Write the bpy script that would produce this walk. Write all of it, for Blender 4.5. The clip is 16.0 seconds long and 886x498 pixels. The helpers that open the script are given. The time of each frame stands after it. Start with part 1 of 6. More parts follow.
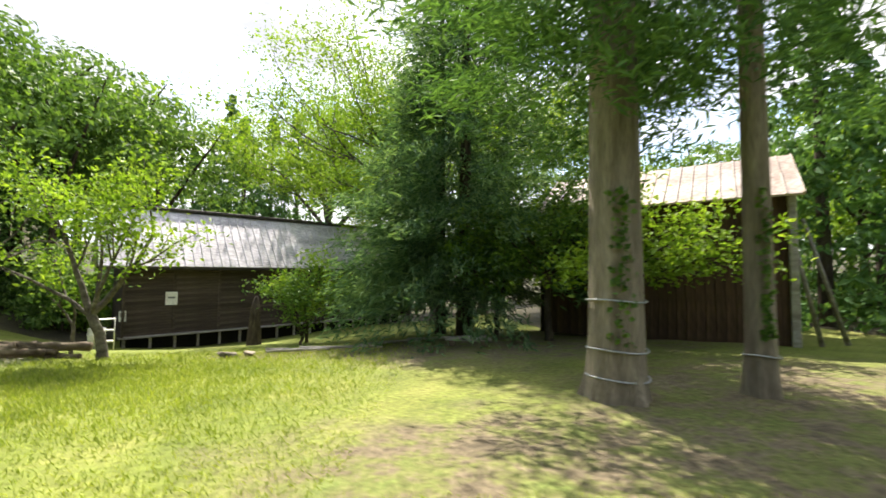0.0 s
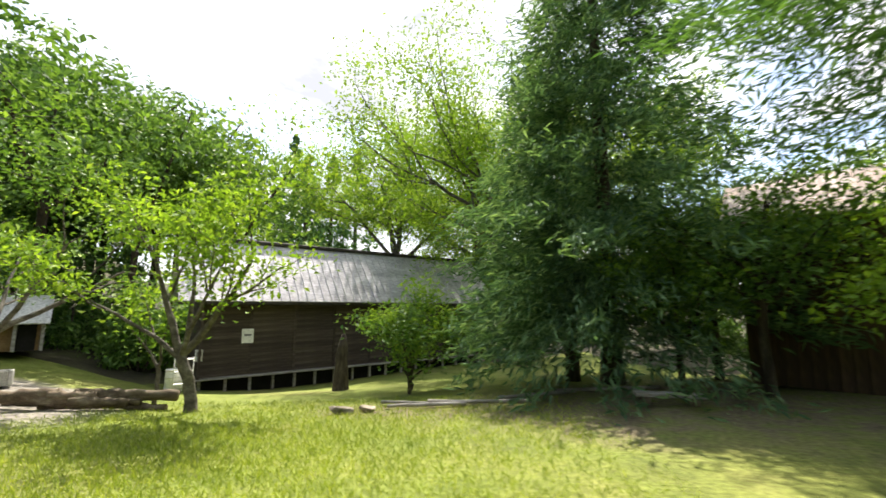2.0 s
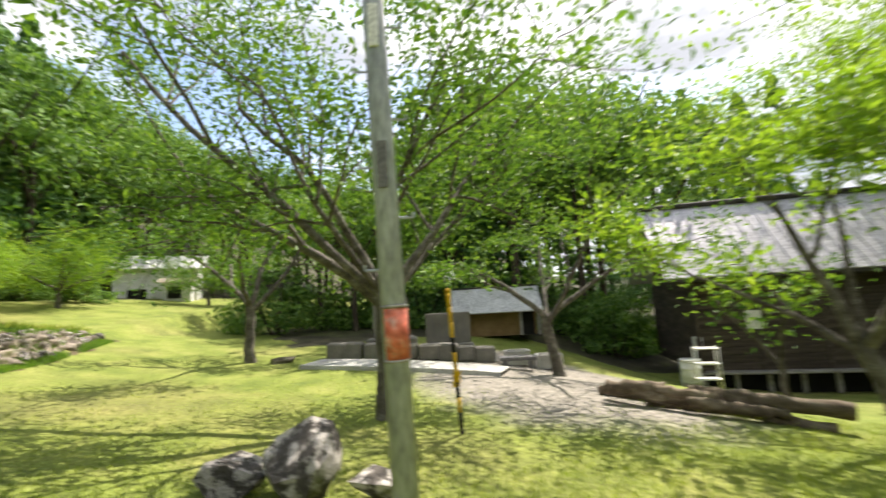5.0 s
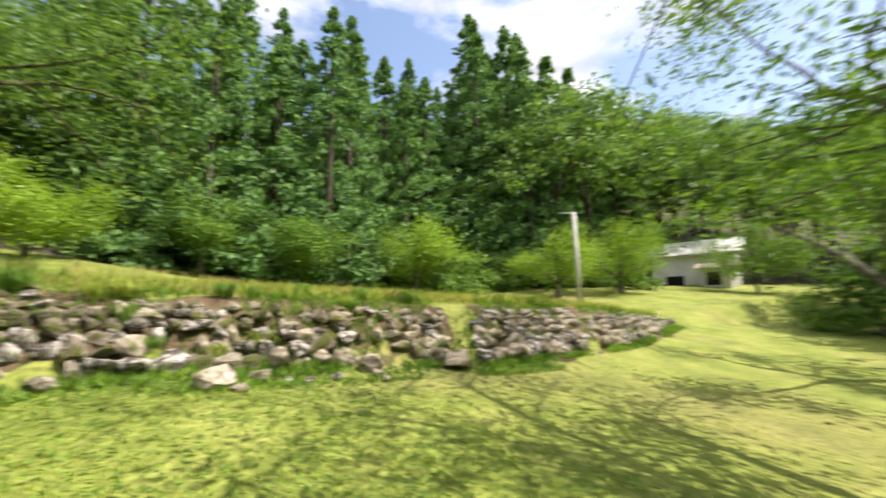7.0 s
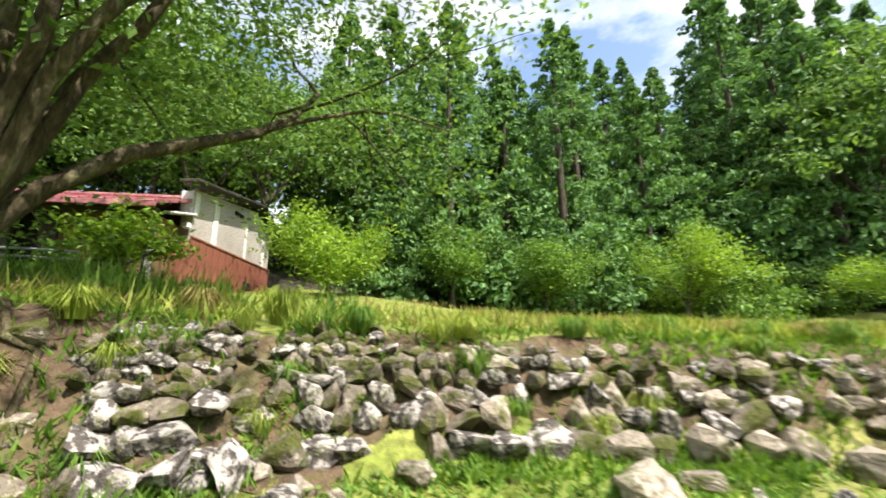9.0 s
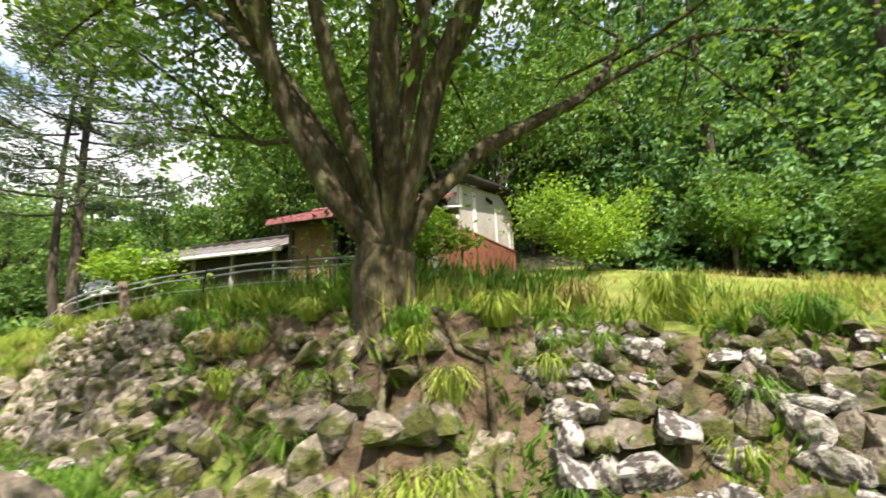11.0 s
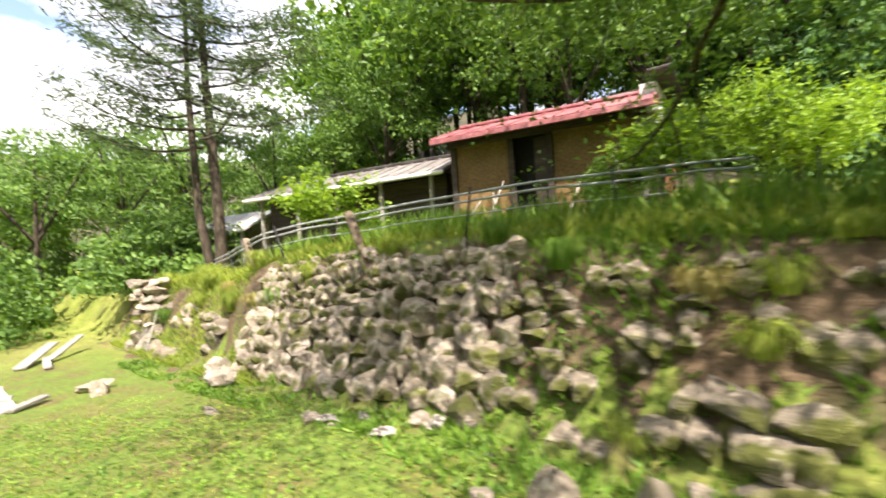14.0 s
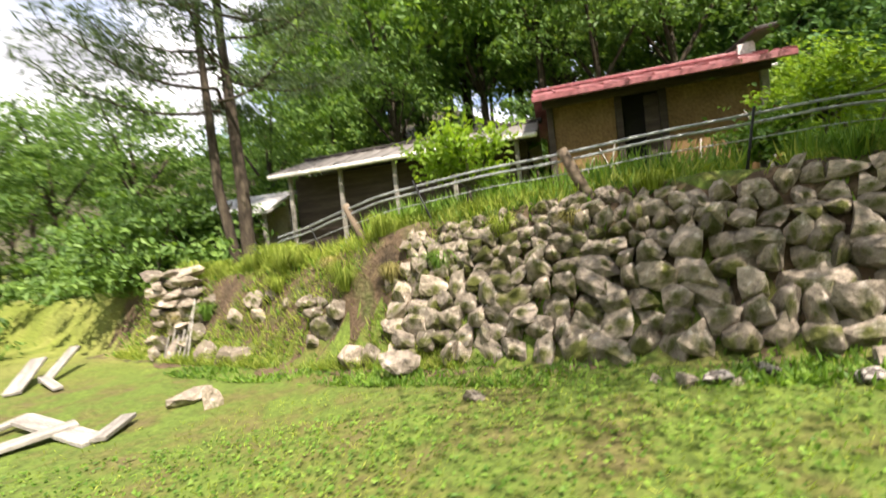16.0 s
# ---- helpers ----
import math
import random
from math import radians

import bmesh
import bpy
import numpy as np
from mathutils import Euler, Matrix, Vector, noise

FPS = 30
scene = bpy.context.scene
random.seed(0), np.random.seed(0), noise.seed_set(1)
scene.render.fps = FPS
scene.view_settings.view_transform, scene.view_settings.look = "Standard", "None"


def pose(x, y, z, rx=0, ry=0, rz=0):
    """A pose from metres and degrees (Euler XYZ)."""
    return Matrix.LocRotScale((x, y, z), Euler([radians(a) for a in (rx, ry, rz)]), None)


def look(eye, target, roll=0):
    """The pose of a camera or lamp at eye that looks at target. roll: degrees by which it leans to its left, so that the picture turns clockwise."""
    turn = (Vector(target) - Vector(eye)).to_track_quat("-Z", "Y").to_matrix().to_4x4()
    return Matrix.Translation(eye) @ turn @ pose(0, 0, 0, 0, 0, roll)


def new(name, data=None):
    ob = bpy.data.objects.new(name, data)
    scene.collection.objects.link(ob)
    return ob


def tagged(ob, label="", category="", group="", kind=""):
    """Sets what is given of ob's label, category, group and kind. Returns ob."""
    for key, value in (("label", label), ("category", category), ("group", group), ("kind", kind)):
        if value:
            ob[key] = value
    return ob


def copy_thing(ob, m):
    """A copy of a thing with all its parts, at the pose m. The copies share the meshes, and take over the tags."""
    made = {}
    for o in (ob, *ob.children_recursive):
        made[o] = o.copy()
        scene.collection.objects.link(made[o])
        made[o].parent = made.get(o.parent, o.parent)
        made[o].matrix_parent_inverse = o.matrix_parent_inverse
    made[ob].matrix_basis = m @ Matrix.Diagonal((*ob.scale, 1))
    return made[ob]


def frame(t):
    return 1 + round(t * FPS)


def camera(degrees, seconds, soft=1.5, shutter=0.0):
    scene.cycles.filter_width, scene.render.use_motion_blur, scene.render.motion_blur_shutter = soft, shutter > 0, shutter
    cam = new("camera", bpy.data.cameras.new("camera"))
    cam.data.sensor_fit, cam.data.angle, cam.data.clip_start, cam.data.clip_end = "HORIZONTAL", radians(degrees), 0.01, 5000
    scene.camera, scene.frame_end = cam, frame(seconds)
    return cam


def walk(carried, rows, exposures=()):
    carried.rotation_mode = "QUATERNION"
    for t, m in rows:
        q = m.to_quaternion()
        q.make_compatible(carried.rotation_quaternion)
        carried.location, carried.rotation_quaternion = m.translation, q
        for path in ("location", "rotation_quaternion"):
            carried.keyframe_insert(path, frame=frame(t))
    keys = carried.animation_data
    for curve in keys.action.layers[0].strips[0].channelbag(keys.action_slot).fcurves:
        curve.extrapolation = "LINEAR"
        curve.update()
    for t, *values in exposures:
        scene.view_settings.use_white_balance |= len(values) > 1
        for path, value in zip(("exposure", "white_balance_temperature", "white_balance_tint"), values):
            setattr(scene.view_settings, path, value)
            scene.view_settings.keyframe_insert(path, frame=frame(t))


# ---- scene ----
cam = camera(95.0, 16.0, soft=1.6, shutter=0.5)
PATH = [
    (0, (2.4, -1.39, 2.168), (2.342, 0.606, 2.277), 0.5),
    (0.5, (1.8, -0.83, 2.173), (1.698, 1.167, 2.285), -2.0),
    (1, (1.175, -0.23, 2.108), (1.1, 1.767, 2.211), -2.4),
    (1.5, (0.45, 0.295, 2.057), (0.211, 2.264, 2.318), 0.2),
    (2, (-0.228, 0.79, 2.035), (-0.492, 2.752, 2.318), 0.1),
    (2.5, (-1.0, 1.262, 1.95), (-1.633, 3.156, 2.06), 0.6),
    (3, (-1.755, 1.558, 1.878), (-2.694, 3.321, 2.008), 3.6),
    (3.2, (-2.085, 1.655, 1.855), (-3.147, 3.342, 2.012), 4.7),
    (5.3, (-6.18, 1.49, 1.845), (-7.966, 2.35, 2.121), -3.5),
    (5.5, (-6.525, 1.33, 1.872), (-8.396, 1.983, 2.146), -2.9),
    (6, (-7.29, 0.912, 1.865), (-9.267, 1.056, 2.131), -1.3),
    (6.5, (-7.78, 0.475, 1.878), (-9.71, 0.04, 2.172), -0.9),
    (7, (-8.107, -0.02, 1.91), (-9.8, -1.043, 2.213), -1.0),
    (7.5, (-8.234, -0.71, 1.94), (-9.605, -2.14, 2.228), 0.1),
    (8, (-8.257, -1.32, 1.98), (-9.407, -2.925, 2.303), 0.3),
    (8.5, (-8.258, -2.01, 2.067), (-9.339, -3.645, 2.463), -0.7),
    (9, (-8.192, -2.72, 2.129), (-9.19, -4.395, 2.573), -0.5),
    (9.5, (-7.97, -3.34, 2.205), (-8.782, -5.113, 2.652), 0.6),
    (10, (-7.52, -3.9, 2.272), (-8.075, -5.767, 2.743), 0.0),
    (10.2, (-7.364, -3.979, 2.28), (-7.8, -5.874, 2.745), -0.4),
    (12.3, (-6.15, -3.5, 2.575), (-6.04, -5.495, 2.673), -3.6),
    (12.5, (-5.95, -3.59, 2.58), (-5.924, -5.588, 2.672), -6.0),
    (13, (-5.29, -4.01, 2.625), (-5.391, -6.007, 2.693), -11.9),
    (13.5, (-4.48, -4.5, 2.62), (-4.45, -6.5, 2.58), -3.4),
    (14, (-3.66, -4.88, 2.547), (-3.512, -6.874, 2.533), -3.6),
    (14.5, (-2.75, -5.17, 2.475), (-2.4, -7.121, 2.748), -4.8),
    (15, (-1.775, -5.36, 2.33), (-1.475, -7.329, 2.525), -8.4),
    (15.5, (-0.74, -5.62, 2.265), (-0.645, -7.613, 2.42), -6.6),
    (16, (0.24, -5.95, 2.12), (0.03, -7.939, 2.095), -5.7),
]
walk(cam, [(t, look(eye, target, roll)) for t, eye, target, roll in PATH],
     exposures=[(0.0, 1.25, 6800, 13), (2.5, 1.17, 6800, 12), (5.0, 1.07, 6800, 12), (7.0, 1.05, 6900, 14), (8.5, 1.24, 6600, 12), (10.0, 1.25, 6600, 12), (12.5, 1.36, 7000, 18), (13.5, 1.62, 7000, 19), (14.5, 1.42, 6900, 15), (16.0, 1.22, 7000, 16)])

# ---- light ----
SUN = Vector((-0.16, 0.52, 0.84)).normalized()      # the way to the sun
world = bpy.data.worlds.new("sky")
scene.world = world
world.use_nodes = True
wn = world.node_tree.nodes
wl = world.node_tree.links
wn.clear()
sky = wn.new("ShaderNodeTexSky")
sky.sky_type, sky.sun_disc = "NISHITA", False
sky.sun_elevation = math.asin(SUN.z)
sky.sun_rotation = math.atan2(SUN.x, SUN.y)
sky.air_density, sky.dust_density = 1.0, 1.5
coord = wn.new("ShaderNodeTexCoord")
stretch = wn.new("ShaderNodeMapping")
stretch.inputs["Scale"].default_value = (1.0, 1.0, 2.6)
stretch.inputs["Location"].default_value = (0.35, 0.0, 0.2)
cloud = wn.new("ShaderNodeTexNoise")
cloud.inputs["Scale"].default_value, cloud.inputs["Detail"].default_value = 1.9, 7.0
cloud.inputs["Roughness"].default_value = 0.56
ramp = wn.new("ShaderNodeValToRGB")
ramp.color_ramp.elements[0].position, ramp.color_ramp.elements[1].position = 0.40, 0.54
mixer = wn.new("ShaderNodeMix")
mixer.data_type = "RGBA"
tone = wn.new("ShaderNodeTexNoise")
tone.inputs["Scale"].default_value, tone.inputs["Detail"].default_value = 3.1, 6.0
shade = wn.new("ShaderNodeValToRGB")
shade.color_ramp.elements[0].position, shade.color_ramp.elements[1].position = 0.36, 0.62
shade.color_ramp.elements[0].color, shade.color_ramp.elements[1].color = (2.6, 2.75, 3.05, 1), (5.8, 5.95, 6.2, 1)
back = wn.new("ShaderNodeBackground")
back.inputs["Strength"].default_value = 0.15
sky_out = wn.new("ShaderNodeOutputWorld")
wl.new(coord.outputs["Generated"], stretch.inputs["Vector"])
wl.new(stretch.outputs["Vector"], cloud.inputs["Vector"])
cover = wn.new("ShaderNodeVectorMath")
cover.operation = "DOT_PRODUCT"
cover.inputs[1].default_value = (0.1, 0.05, 0.0)
thick = wn.new("ShaderNodeMath")
wl.new(coord.outputs["Generated"], cover.inputs[0])
wl.new(cover.outputs["Value"], thick.inputs[0])
wl.new(cloud.outputs["Fac"], thick.inputs[1])
wl.new(thick.outputs["Value"], ramp.inputs["Fac"])
wl.new(ramp.outputs["Color"], mixer.inputs["Factor"])
wl.new(sky.outputs["Color"], mixer.inputs["A"])
wl.new(stretch.outputs["Vector"], tone.inputs["Vector"])
wl.new(tone.outputs["Fac"], shade.inputs["Fac"])
wl.new(shade.outputs["Color"], mixer.inputs["B"])
wl.new(mixer.outputs["Result"], back.inputs["Color"])
wl.new(back.outputs["Background"], sky_out.inputs["Surface"])

sun = new("sun", bpy.data.lights.new("sun", "SUN"))
sun.data.energy, sun.data.angle, sun.data.color = 5.0, radians(0.6), (1.0, 0.95, 0.86)
sun.matrix_world = look((0, 0, 40), Vector((0, 0, 40)) - SUN)

# ---- materials ----


def shader(name, rough=0.8, metal=0.0):
    m = bpy.data.materials.new(name)
    m.use_nodes = True
    n, l = m.node_tree.nodes, m.node_tree.links
    b = n["Principled BSDF"]
    b.inputs["Roughness"].default_value, b.inputs["Metallic"].default_value = rough, metal
    b.inputs["Specular IOR Level"].default_value = 0.3
    return m, n, l, b


def noise_node(n, l, scale, detail=5.0, coords="Object", squeeze=(1, 1, 1), rough=0.55):
    c, p, t = n.new("ShaderNodeTexCoord"), n.new("ShaderNodeMapping"), n.new("ShaderNodeTexNoise")
    p.inputs["Scale"].default_value = squeeze
    t.inputs["Scale"].default_value, t.inputs["Detail"].default_value, t.inputs["Roughness"].default_value = scale, detail, rough
    l.new(c.outputs[coords], p.inputs["Vector"])
    l.new(p.outputs["Vector"], t.inputs["Vector"])
    return t.outputs["Fac"]


def ramp_node(n, l, fac, stops):
    r = n.new("ShaderNodeValToRGB")
    while len(r.color_ramp.elements) < len(stops):
        r.color_ramp.elements.new(0.5)
    for e, (at, c) in zip(r.color_ramp.elements, stops):
        e.position, e.color = at, (*c, 1)
    l.new(fac, r.inputs["Fac"])
    return r.outputs["Color"]


def blend_node(n, l, fac, a, b, mode="MIX"):
    x = n.new("ShaderNodeMix")
    x.data_type, x.blend_type = "RGBA", mode
    for socket, v in (("Factor", fac), ("A", a), ("B", b)):
        if isinstance(v, bpy.types.NodeSocket):
            l.new(v, x.inputs[socket])
        elif isinstance(v, tuple):
            x.inputs[socket].default_value = (*v, 1)
        else:
            x.inputs[socket].default_value = v
    return x.outputs["Result"]


def bump_node(n, l, b, height, strength=0.5, dist=0.02):
    u = n.new("ShaderNodeBump")
    u.inputs["Strength"].default_value, u.inputs["Distance"].default_value = strength, dist
    l.new(height, u.inputs["Height"])
    l.new(u.outputs["Normal"], b.inputs["Normal"])


def worn(name, dark, mid, light, scale=3.0, fine=30.0, rough=0.8, metal=0.0, squeeze=(1, 1, 1), bump=0.4, dist=0.01, per_piece=0.0, coords="Object"):
    """A surface with large stains and fine grain."""
    m, n, l, b = shader(name, rough, metal)
    big = noise_node(n, l, scale, 4, coords, squeeze)
    small = noise_node(n, l, fine, 6, coords, squeeze)
    col = ramp_node(n, l, big, [(0.3, dark), (0.52, mid), (0.72, light)])
    grain = ramp_node(n, l, small, [(0.3, (0.62, 0.62, 0.62)), (0.7, (1.25, 1.25, 1.25))])
    col = blend_node(n, l, 1.0, col, grain, "MULTIPLY")
    if per_piece:
        info = n.new("ShaderNodeObjectInfo")
        tone = ramp_node(n, l, info.outputs["Random"], [(0, (1 - per_piece,) * 3), (1, (1 + per_piece,) * 3)])
        col = blend_node(n, l, 1.0, col, tone, "MULTIPLY")
    l.new(col, b.inputs["Base Color"])
    bump_node(n, l, b, small, bump, dist)
    return m


def leafy(name, dark, mid, light, glow=0.45, rough=0.55):
    """Leaves: each one its own green, and light shines through them."""
    m, n, l, b = shader(name, rough)
    g = n.new("ShaderNodeNewGeometry")
    col = ramp_node(n, l, g.outputs["Random Per Island"], [(0.0, dark), (0.5, mid), (1.0, light)])
    big = noise_node(n, l, 0.7, 3)
    col = blend_node(n, l, 1.0, col, ramp_node(n, l, big, [(0.3, (0.7, 0.75, 0.7)), (0.7, (1.2, 1.15, 1.1))]), "MULTIPLY")
    l.new(col, b.inputs["Base Color"])
    t, x = n.new("ShaderNodeBsdfTranslucent"), n.new("ShaderNodeMixShader")
    warm = blend_node(n, l, 1.0, col, (1.3, 1.3, 0.55), "MULTIPLY")
    l.new(warm, t.inputs["Color"])
    x.inputs["Fac"].default_value = glow
    l.new(b.outputs["BSDF"], x.inputs[1])
    l.new(t.outputs["BSDF"], x.inputs[2])
    l.new(x.outputs["Shader"], n["Material Output"].inputs["Surface"])
    return m


def area_mask(n, l, cx, cy, rx, ry, turn, ragged, soft=0.25):
    """One inside an ellipse on the plan, with a ragged, soft edge."""
    c, p, d = n.new("ShaderNodeTexCoord"), n.new("ShaderNodeMapping"), n.new("ShaderNodeVectorMath")
    p.vector_type = "TEXTURE"
    p.inputs["Location"].default_value = (cx, cy, 0)
    p.inputs["Rotation"].default_value = (0, 0, radians(turn))
    p.inputs["Scale"].default_value = (rx, ry, 1e6)
    d.operation = "LENGTH"
    l.new(c.outputs["Object"], p.inputs["Vector"])
    l.new(p.outputs["Vector"], d.inputs[0])
    k = n.new("ShaderNodeMath")
    k.operation = "MULTIPLY_ADD"
    l.new(noise_node(n, l, 0.9, 7, rough=0.65), k.inputs[0])
    k.inputs[1].default_value = ragged
    l.new(d.outputs["Value"], k.inputs[2])
    return ramp_node(n, l, scaled(n, l, k.outputs["Value"], 1 / 3), [((1 + ragged / 2 - soft) / 3, (1, 1, 1)), ((1 + ragged / 2 + soft) / 3, (0, 0, 0))])


def scaled(n, l, v, by):
    k = n.new("ShaderNodeMath")
    k.operation = "MULTIPLY"
    l.new(v, k.inputs[0])
    k.inputs[1].default_value = by
    return k.outputs["Value"]


def earth_material():
    """Short turf with dry patches, needle litter under the conifers, and the gravel of the yard."""
    m, n, l, b = shader("turf", 0.95)
    big, mid, fine = noise_node(n, l, 0.16, 4), noise_node(n, l, 1.1, 5), noise_node(n, l, 14, 6)
    grass = ramp_node(n, l, mid, [(0.25, (0.108, 0.145, 0.027)), (0.5, (0.183, 0.223, 0.042)), (0.75, (0.258, 0.273, 0.074))])
    dry = ramp_node(n, l, mid, [(0.3, (0.17, 0.14, 0.065)), (0.7, (0.28, 0.235, 0.1))])
    f = ramp_node(n, l, big, [(0.5, (0, 0, 0)), (0.72, (0.65, 0.65, 0.65))])
    col = blend_node(n, l, f, grass, dry)
    litter = ramp_node(n, l, noise_node(n, l, 2.3, 7, rough=0.7), [(0.3, (0.1, 0.08, 0.055)), (0.45, (0.19, 0.155, 0.1)), (0.55, (0.17, 0.18, 0.06)), (0.75, (0.16, 0.22, 0.05))])
    for cx, cy, rx, ry, turn, rag in ((4.4, 9.4, 5.4, 2.9, 10, 1.2), (7.2, 3.6, 3.6, 2.6, 0, 1.2), (-1.7, 9.1, 2.5, 0.85, -4, 0.7), (3.0, 1.5, 2.5, 2.0, 0, 1.6)):
        col = blend_node(n, l, area_mask(n, l, cx, cy, rx, ry, turn, rag, 0.3), col, litter)
    mossy = ramp_node(n, l, noise_node(n, l, 1.7, 8, rough=0.68), [(0.32, (0.13, 0.1, 0.05)), (0.45, (0.12, 0.13, 0.032)), (0.55, (0.1, 0.15, 0.026)), (0.72, (0.15, 0.21, 0.035))])
    col = blend_node(n, l, area_mask(n, l, 1.5, -9.5, 9.0, 5.0, -25, 1.0, 0.35), col, mossy)
    gravel = ramp_node(n, l, noise_node(n, l, 6, 8, rough=0.75), [(0.3, (0.17, 0.155, 0.14)), (0.5, (0.27, 0.245, 0.22)), (0.7, (0.38, 0.35, 0.32))])
    col = blend_node(n, l, area_mask(n, l, -13.9, 9.4, 5.6, 3.1, -20, 0.6, 0.14), col, gravel)
    col = blend_node(n, l, 1.0, col, ramp_node(n, l, fine, [(0.25, (0.5, 0.5, 0.45)), (0.75, (1.35, 1.35, 1.3))]), "MULTIPLY")
    l.new(col, b.inputs["Base Color"])
    bump_node(n, l, b, fine, 0.9, 0.05)
    return m


def stone_material(name, base, pale, moss=0.0):
    """Weathered rock with pale lichen and, on top, moss."""
    m, n, l, b = shader(name, 0.9)
    big, mid, fine = noise_node(n, l, 1.3, 4), noise_node(n, l, 5.5, 6), noise_node(n, l, 40, 6)
    d = tuple(0.55 * v for v in base)
    col = ramp_node(n, l, mid, [(0.3, d), (0.55, base), (0.8, tuple(1.35 * v for v in base))])
    lich = ramp_node(n, l, noise_node(n, l, 3.4, 8, rough=0.68), [(0.54 if name != "lichen_rock" else 0.47, (0, 0, 0)), (0.6 if name != "lichen_rock" else 0.53, (1, 1, 1))])
    col = blend_node(n, l, lich, col, pale)
    if moss:
        mm = ramp_node(n, l, big, [(0.62 - 0.14 * moss, (0, 0, 0)), (0.72 - 0.14 * moss, (1, 1, 1))])
        col = blend_node(n, l, mm, col, (0.075, 0.085, 0.02))
    info = n.new("ShaderNodeObjectInfo")
    tone = ramp_node(n, l, info.outputs["Random"], [(0, (0.7, 0.68, 0.66)), (1, (1.25, 1.2, 1.15))])
    col = blend_node(n, l, 1.0, col, tone, "MULTIPLY")
    col = blend_node(n, l, 1.0, col, ramp_node(n, l, fine, [(0.3, (0.7, 0.7, 0.7)), (0.7, (1.2, 1.2, 1.2))]), "MULTIPLY")
    l.new(col, b.inputs["Base Color"])
    bump_node(n, l, b, mid, 0.8, 0.06)
    return m


TURF = earth_material()
FLOOR = worn("forest_floor", (0.035, 0.03, 0.02), (0.06, 0.055, 0.03), (0.09, 0.1, 0.035), 0.6, 9, 0.95, bump=0.9, dist=0.05)
BANK = worn("mossy_bank", (0.05, 0.036, 0.022), (0.12, 0.082, 0.05), (0.085, 0.1, 0.03), 1.6, 11, 0.95, bump=1.0, dist=0.06)
SOIL = worn("bare_soil", (0.09, 0.06, 0.04), (0.17, 0.12, 0.08), (0.25, 0.19, 0.13), 0.8, 12, 0.95, bump=0.9, dist=0.04)
ROCK = stone_material("wall_stone", (0.32, 0.28, 0.23), (0.48, 0.445, 0.39), 0.5)
MOSSY = stone_material("mossy_stone", (0.2, 0.175, 0.14), (0.4, 0.375, 0.31), 0.9)
LICHEN = stone_material("lichen_rock", (0.085, 0.077, 0.07), (0.43, 0.41, 0.39), 0.2)
GRANITE = worn("granite", (0.14, 0.13, 0.115), (0.2, 0.185, 0.165), (0.27, 0.25, 0.225), 1.6, 60, 0.85)
SLATE = worn("slate", (0.1, 0.1, 0.105), (0.15, 0.145, 0.15), (0.2, 0.19, 0.19), 2.5, 30, 0.8)
BOARD = worn("old_boards", (0.035, 0.027, 0.022), (0.06, 0.045, 0.037), (0.1, 0.08, 0.065), 1.2, 14, 0.85, squeeze=(0.3, 1, 5), per_piece=0.28)
BROWN = worn("brown_boards", (0.045, 0.026, 0.018), (0.075, 0.042, 0.028), (0.11, 0.065, 0.042), 1.2, 14, 0.8, squeeze=(2, 2, 0.25), per_piece=0.2)
GREY_WOOD = worn("weathered_wood", (0.2, 0.18, 0.16), (0.32, 0.3, 0.27), (0.45, 0.42, 0.39), 2, 18, 0.85, squeeze=(1, 5, 5), per_piece=0.2)
LOGWOOD = worn("rotting_log", (0.09, 0.065, 0.045), (0.17, 0.13, 0.09), (0.3, 0.25, 0.19), 2, 18, 0.9, squeeze=(1, 4, 4), per_piece=0.25)
METAL = worn("grey_roof_sheet", (0.3, 0.29, 0.31), (0.48, 0.46, 0.5), (0.62, 0.6, 0.64), 0.7, 9, 0.42, 0.25, squeeze=(0.5, 1.6, 1.6), bump=0.1)
RUSTROOF = worn("rusty_roof_sheet", (0.3, 0.22, 0.18), (0.45, 0.37, 0.32), (0.6, 0.55, 0.5), 0.9, 9, 0.5, 0.1, bump=0.15)
BARNROOF = worn("dull_roof_sheet", (0.13, 0.12, 0.11), (0.2, 0.185, 0.175), (0.28, 0.265, 0.25), 0.9, 9, 0.6, 0.0, bump=0.15)
WHITEROOF = worn("pale_roof_sheet", (0.5, 0.5, 0.5), (0.66, 0.66, 0.66), (0.76, 0.76, 0.76), 0.9, 9, 0.45, 0.1, bump=0.1)
REDROOF = worn("red_roof_sheet", (0.24, 0.075, 0.08), (0.32, 0.12, 0.13), (0.42, 0.21, 0.21), 0.9, 10, 0.42, 0.0, bump=0.1)
DARKTRIM = worn("dark_trim", (0.02, 0.017, 0.016), (0.04, 0.034, 0.03), (0.07, 0.06, 0.055), 2, 20, 0.7)
RUST = worn("rust_red_sheet", (0.14, 0.045, 0.03), (0.24, 0.085, 0.055), (0.34, 0.16, 0.11), 1.0, 14, 0.75, squeeze=(2, 2, 0.3))
PLASTER = worn("grey_plaster", (0.33, 0.3, 0.27), (0.42, 0.38, 0.345), (0.5, 0.46, 0.42), 0.8, 20, 0.9)
MUD = worn("ochre_mud_wall", (0.13, 0.08, 0.035), (0.2, 0.125, 0.055), (0.27, 0.18, 0.085), 0.9, 18, 0.95)
WHITE = worn("white_paint", (0.62, 0.61, 0.58), (0.72, 0.71, 0.69), (0.8, 0.79, 0.77), 2, 30, 0.6, bump=0.1)
# black of stake bands, panes and vents, also painted-in shade of openings
BLACK = worn("black_paint_and_shade", (0.008, 0.007, 0.007), (0.012, 0.011, 0.01), (0.018, 0.016, 0.015), 2, 20, 0.9)
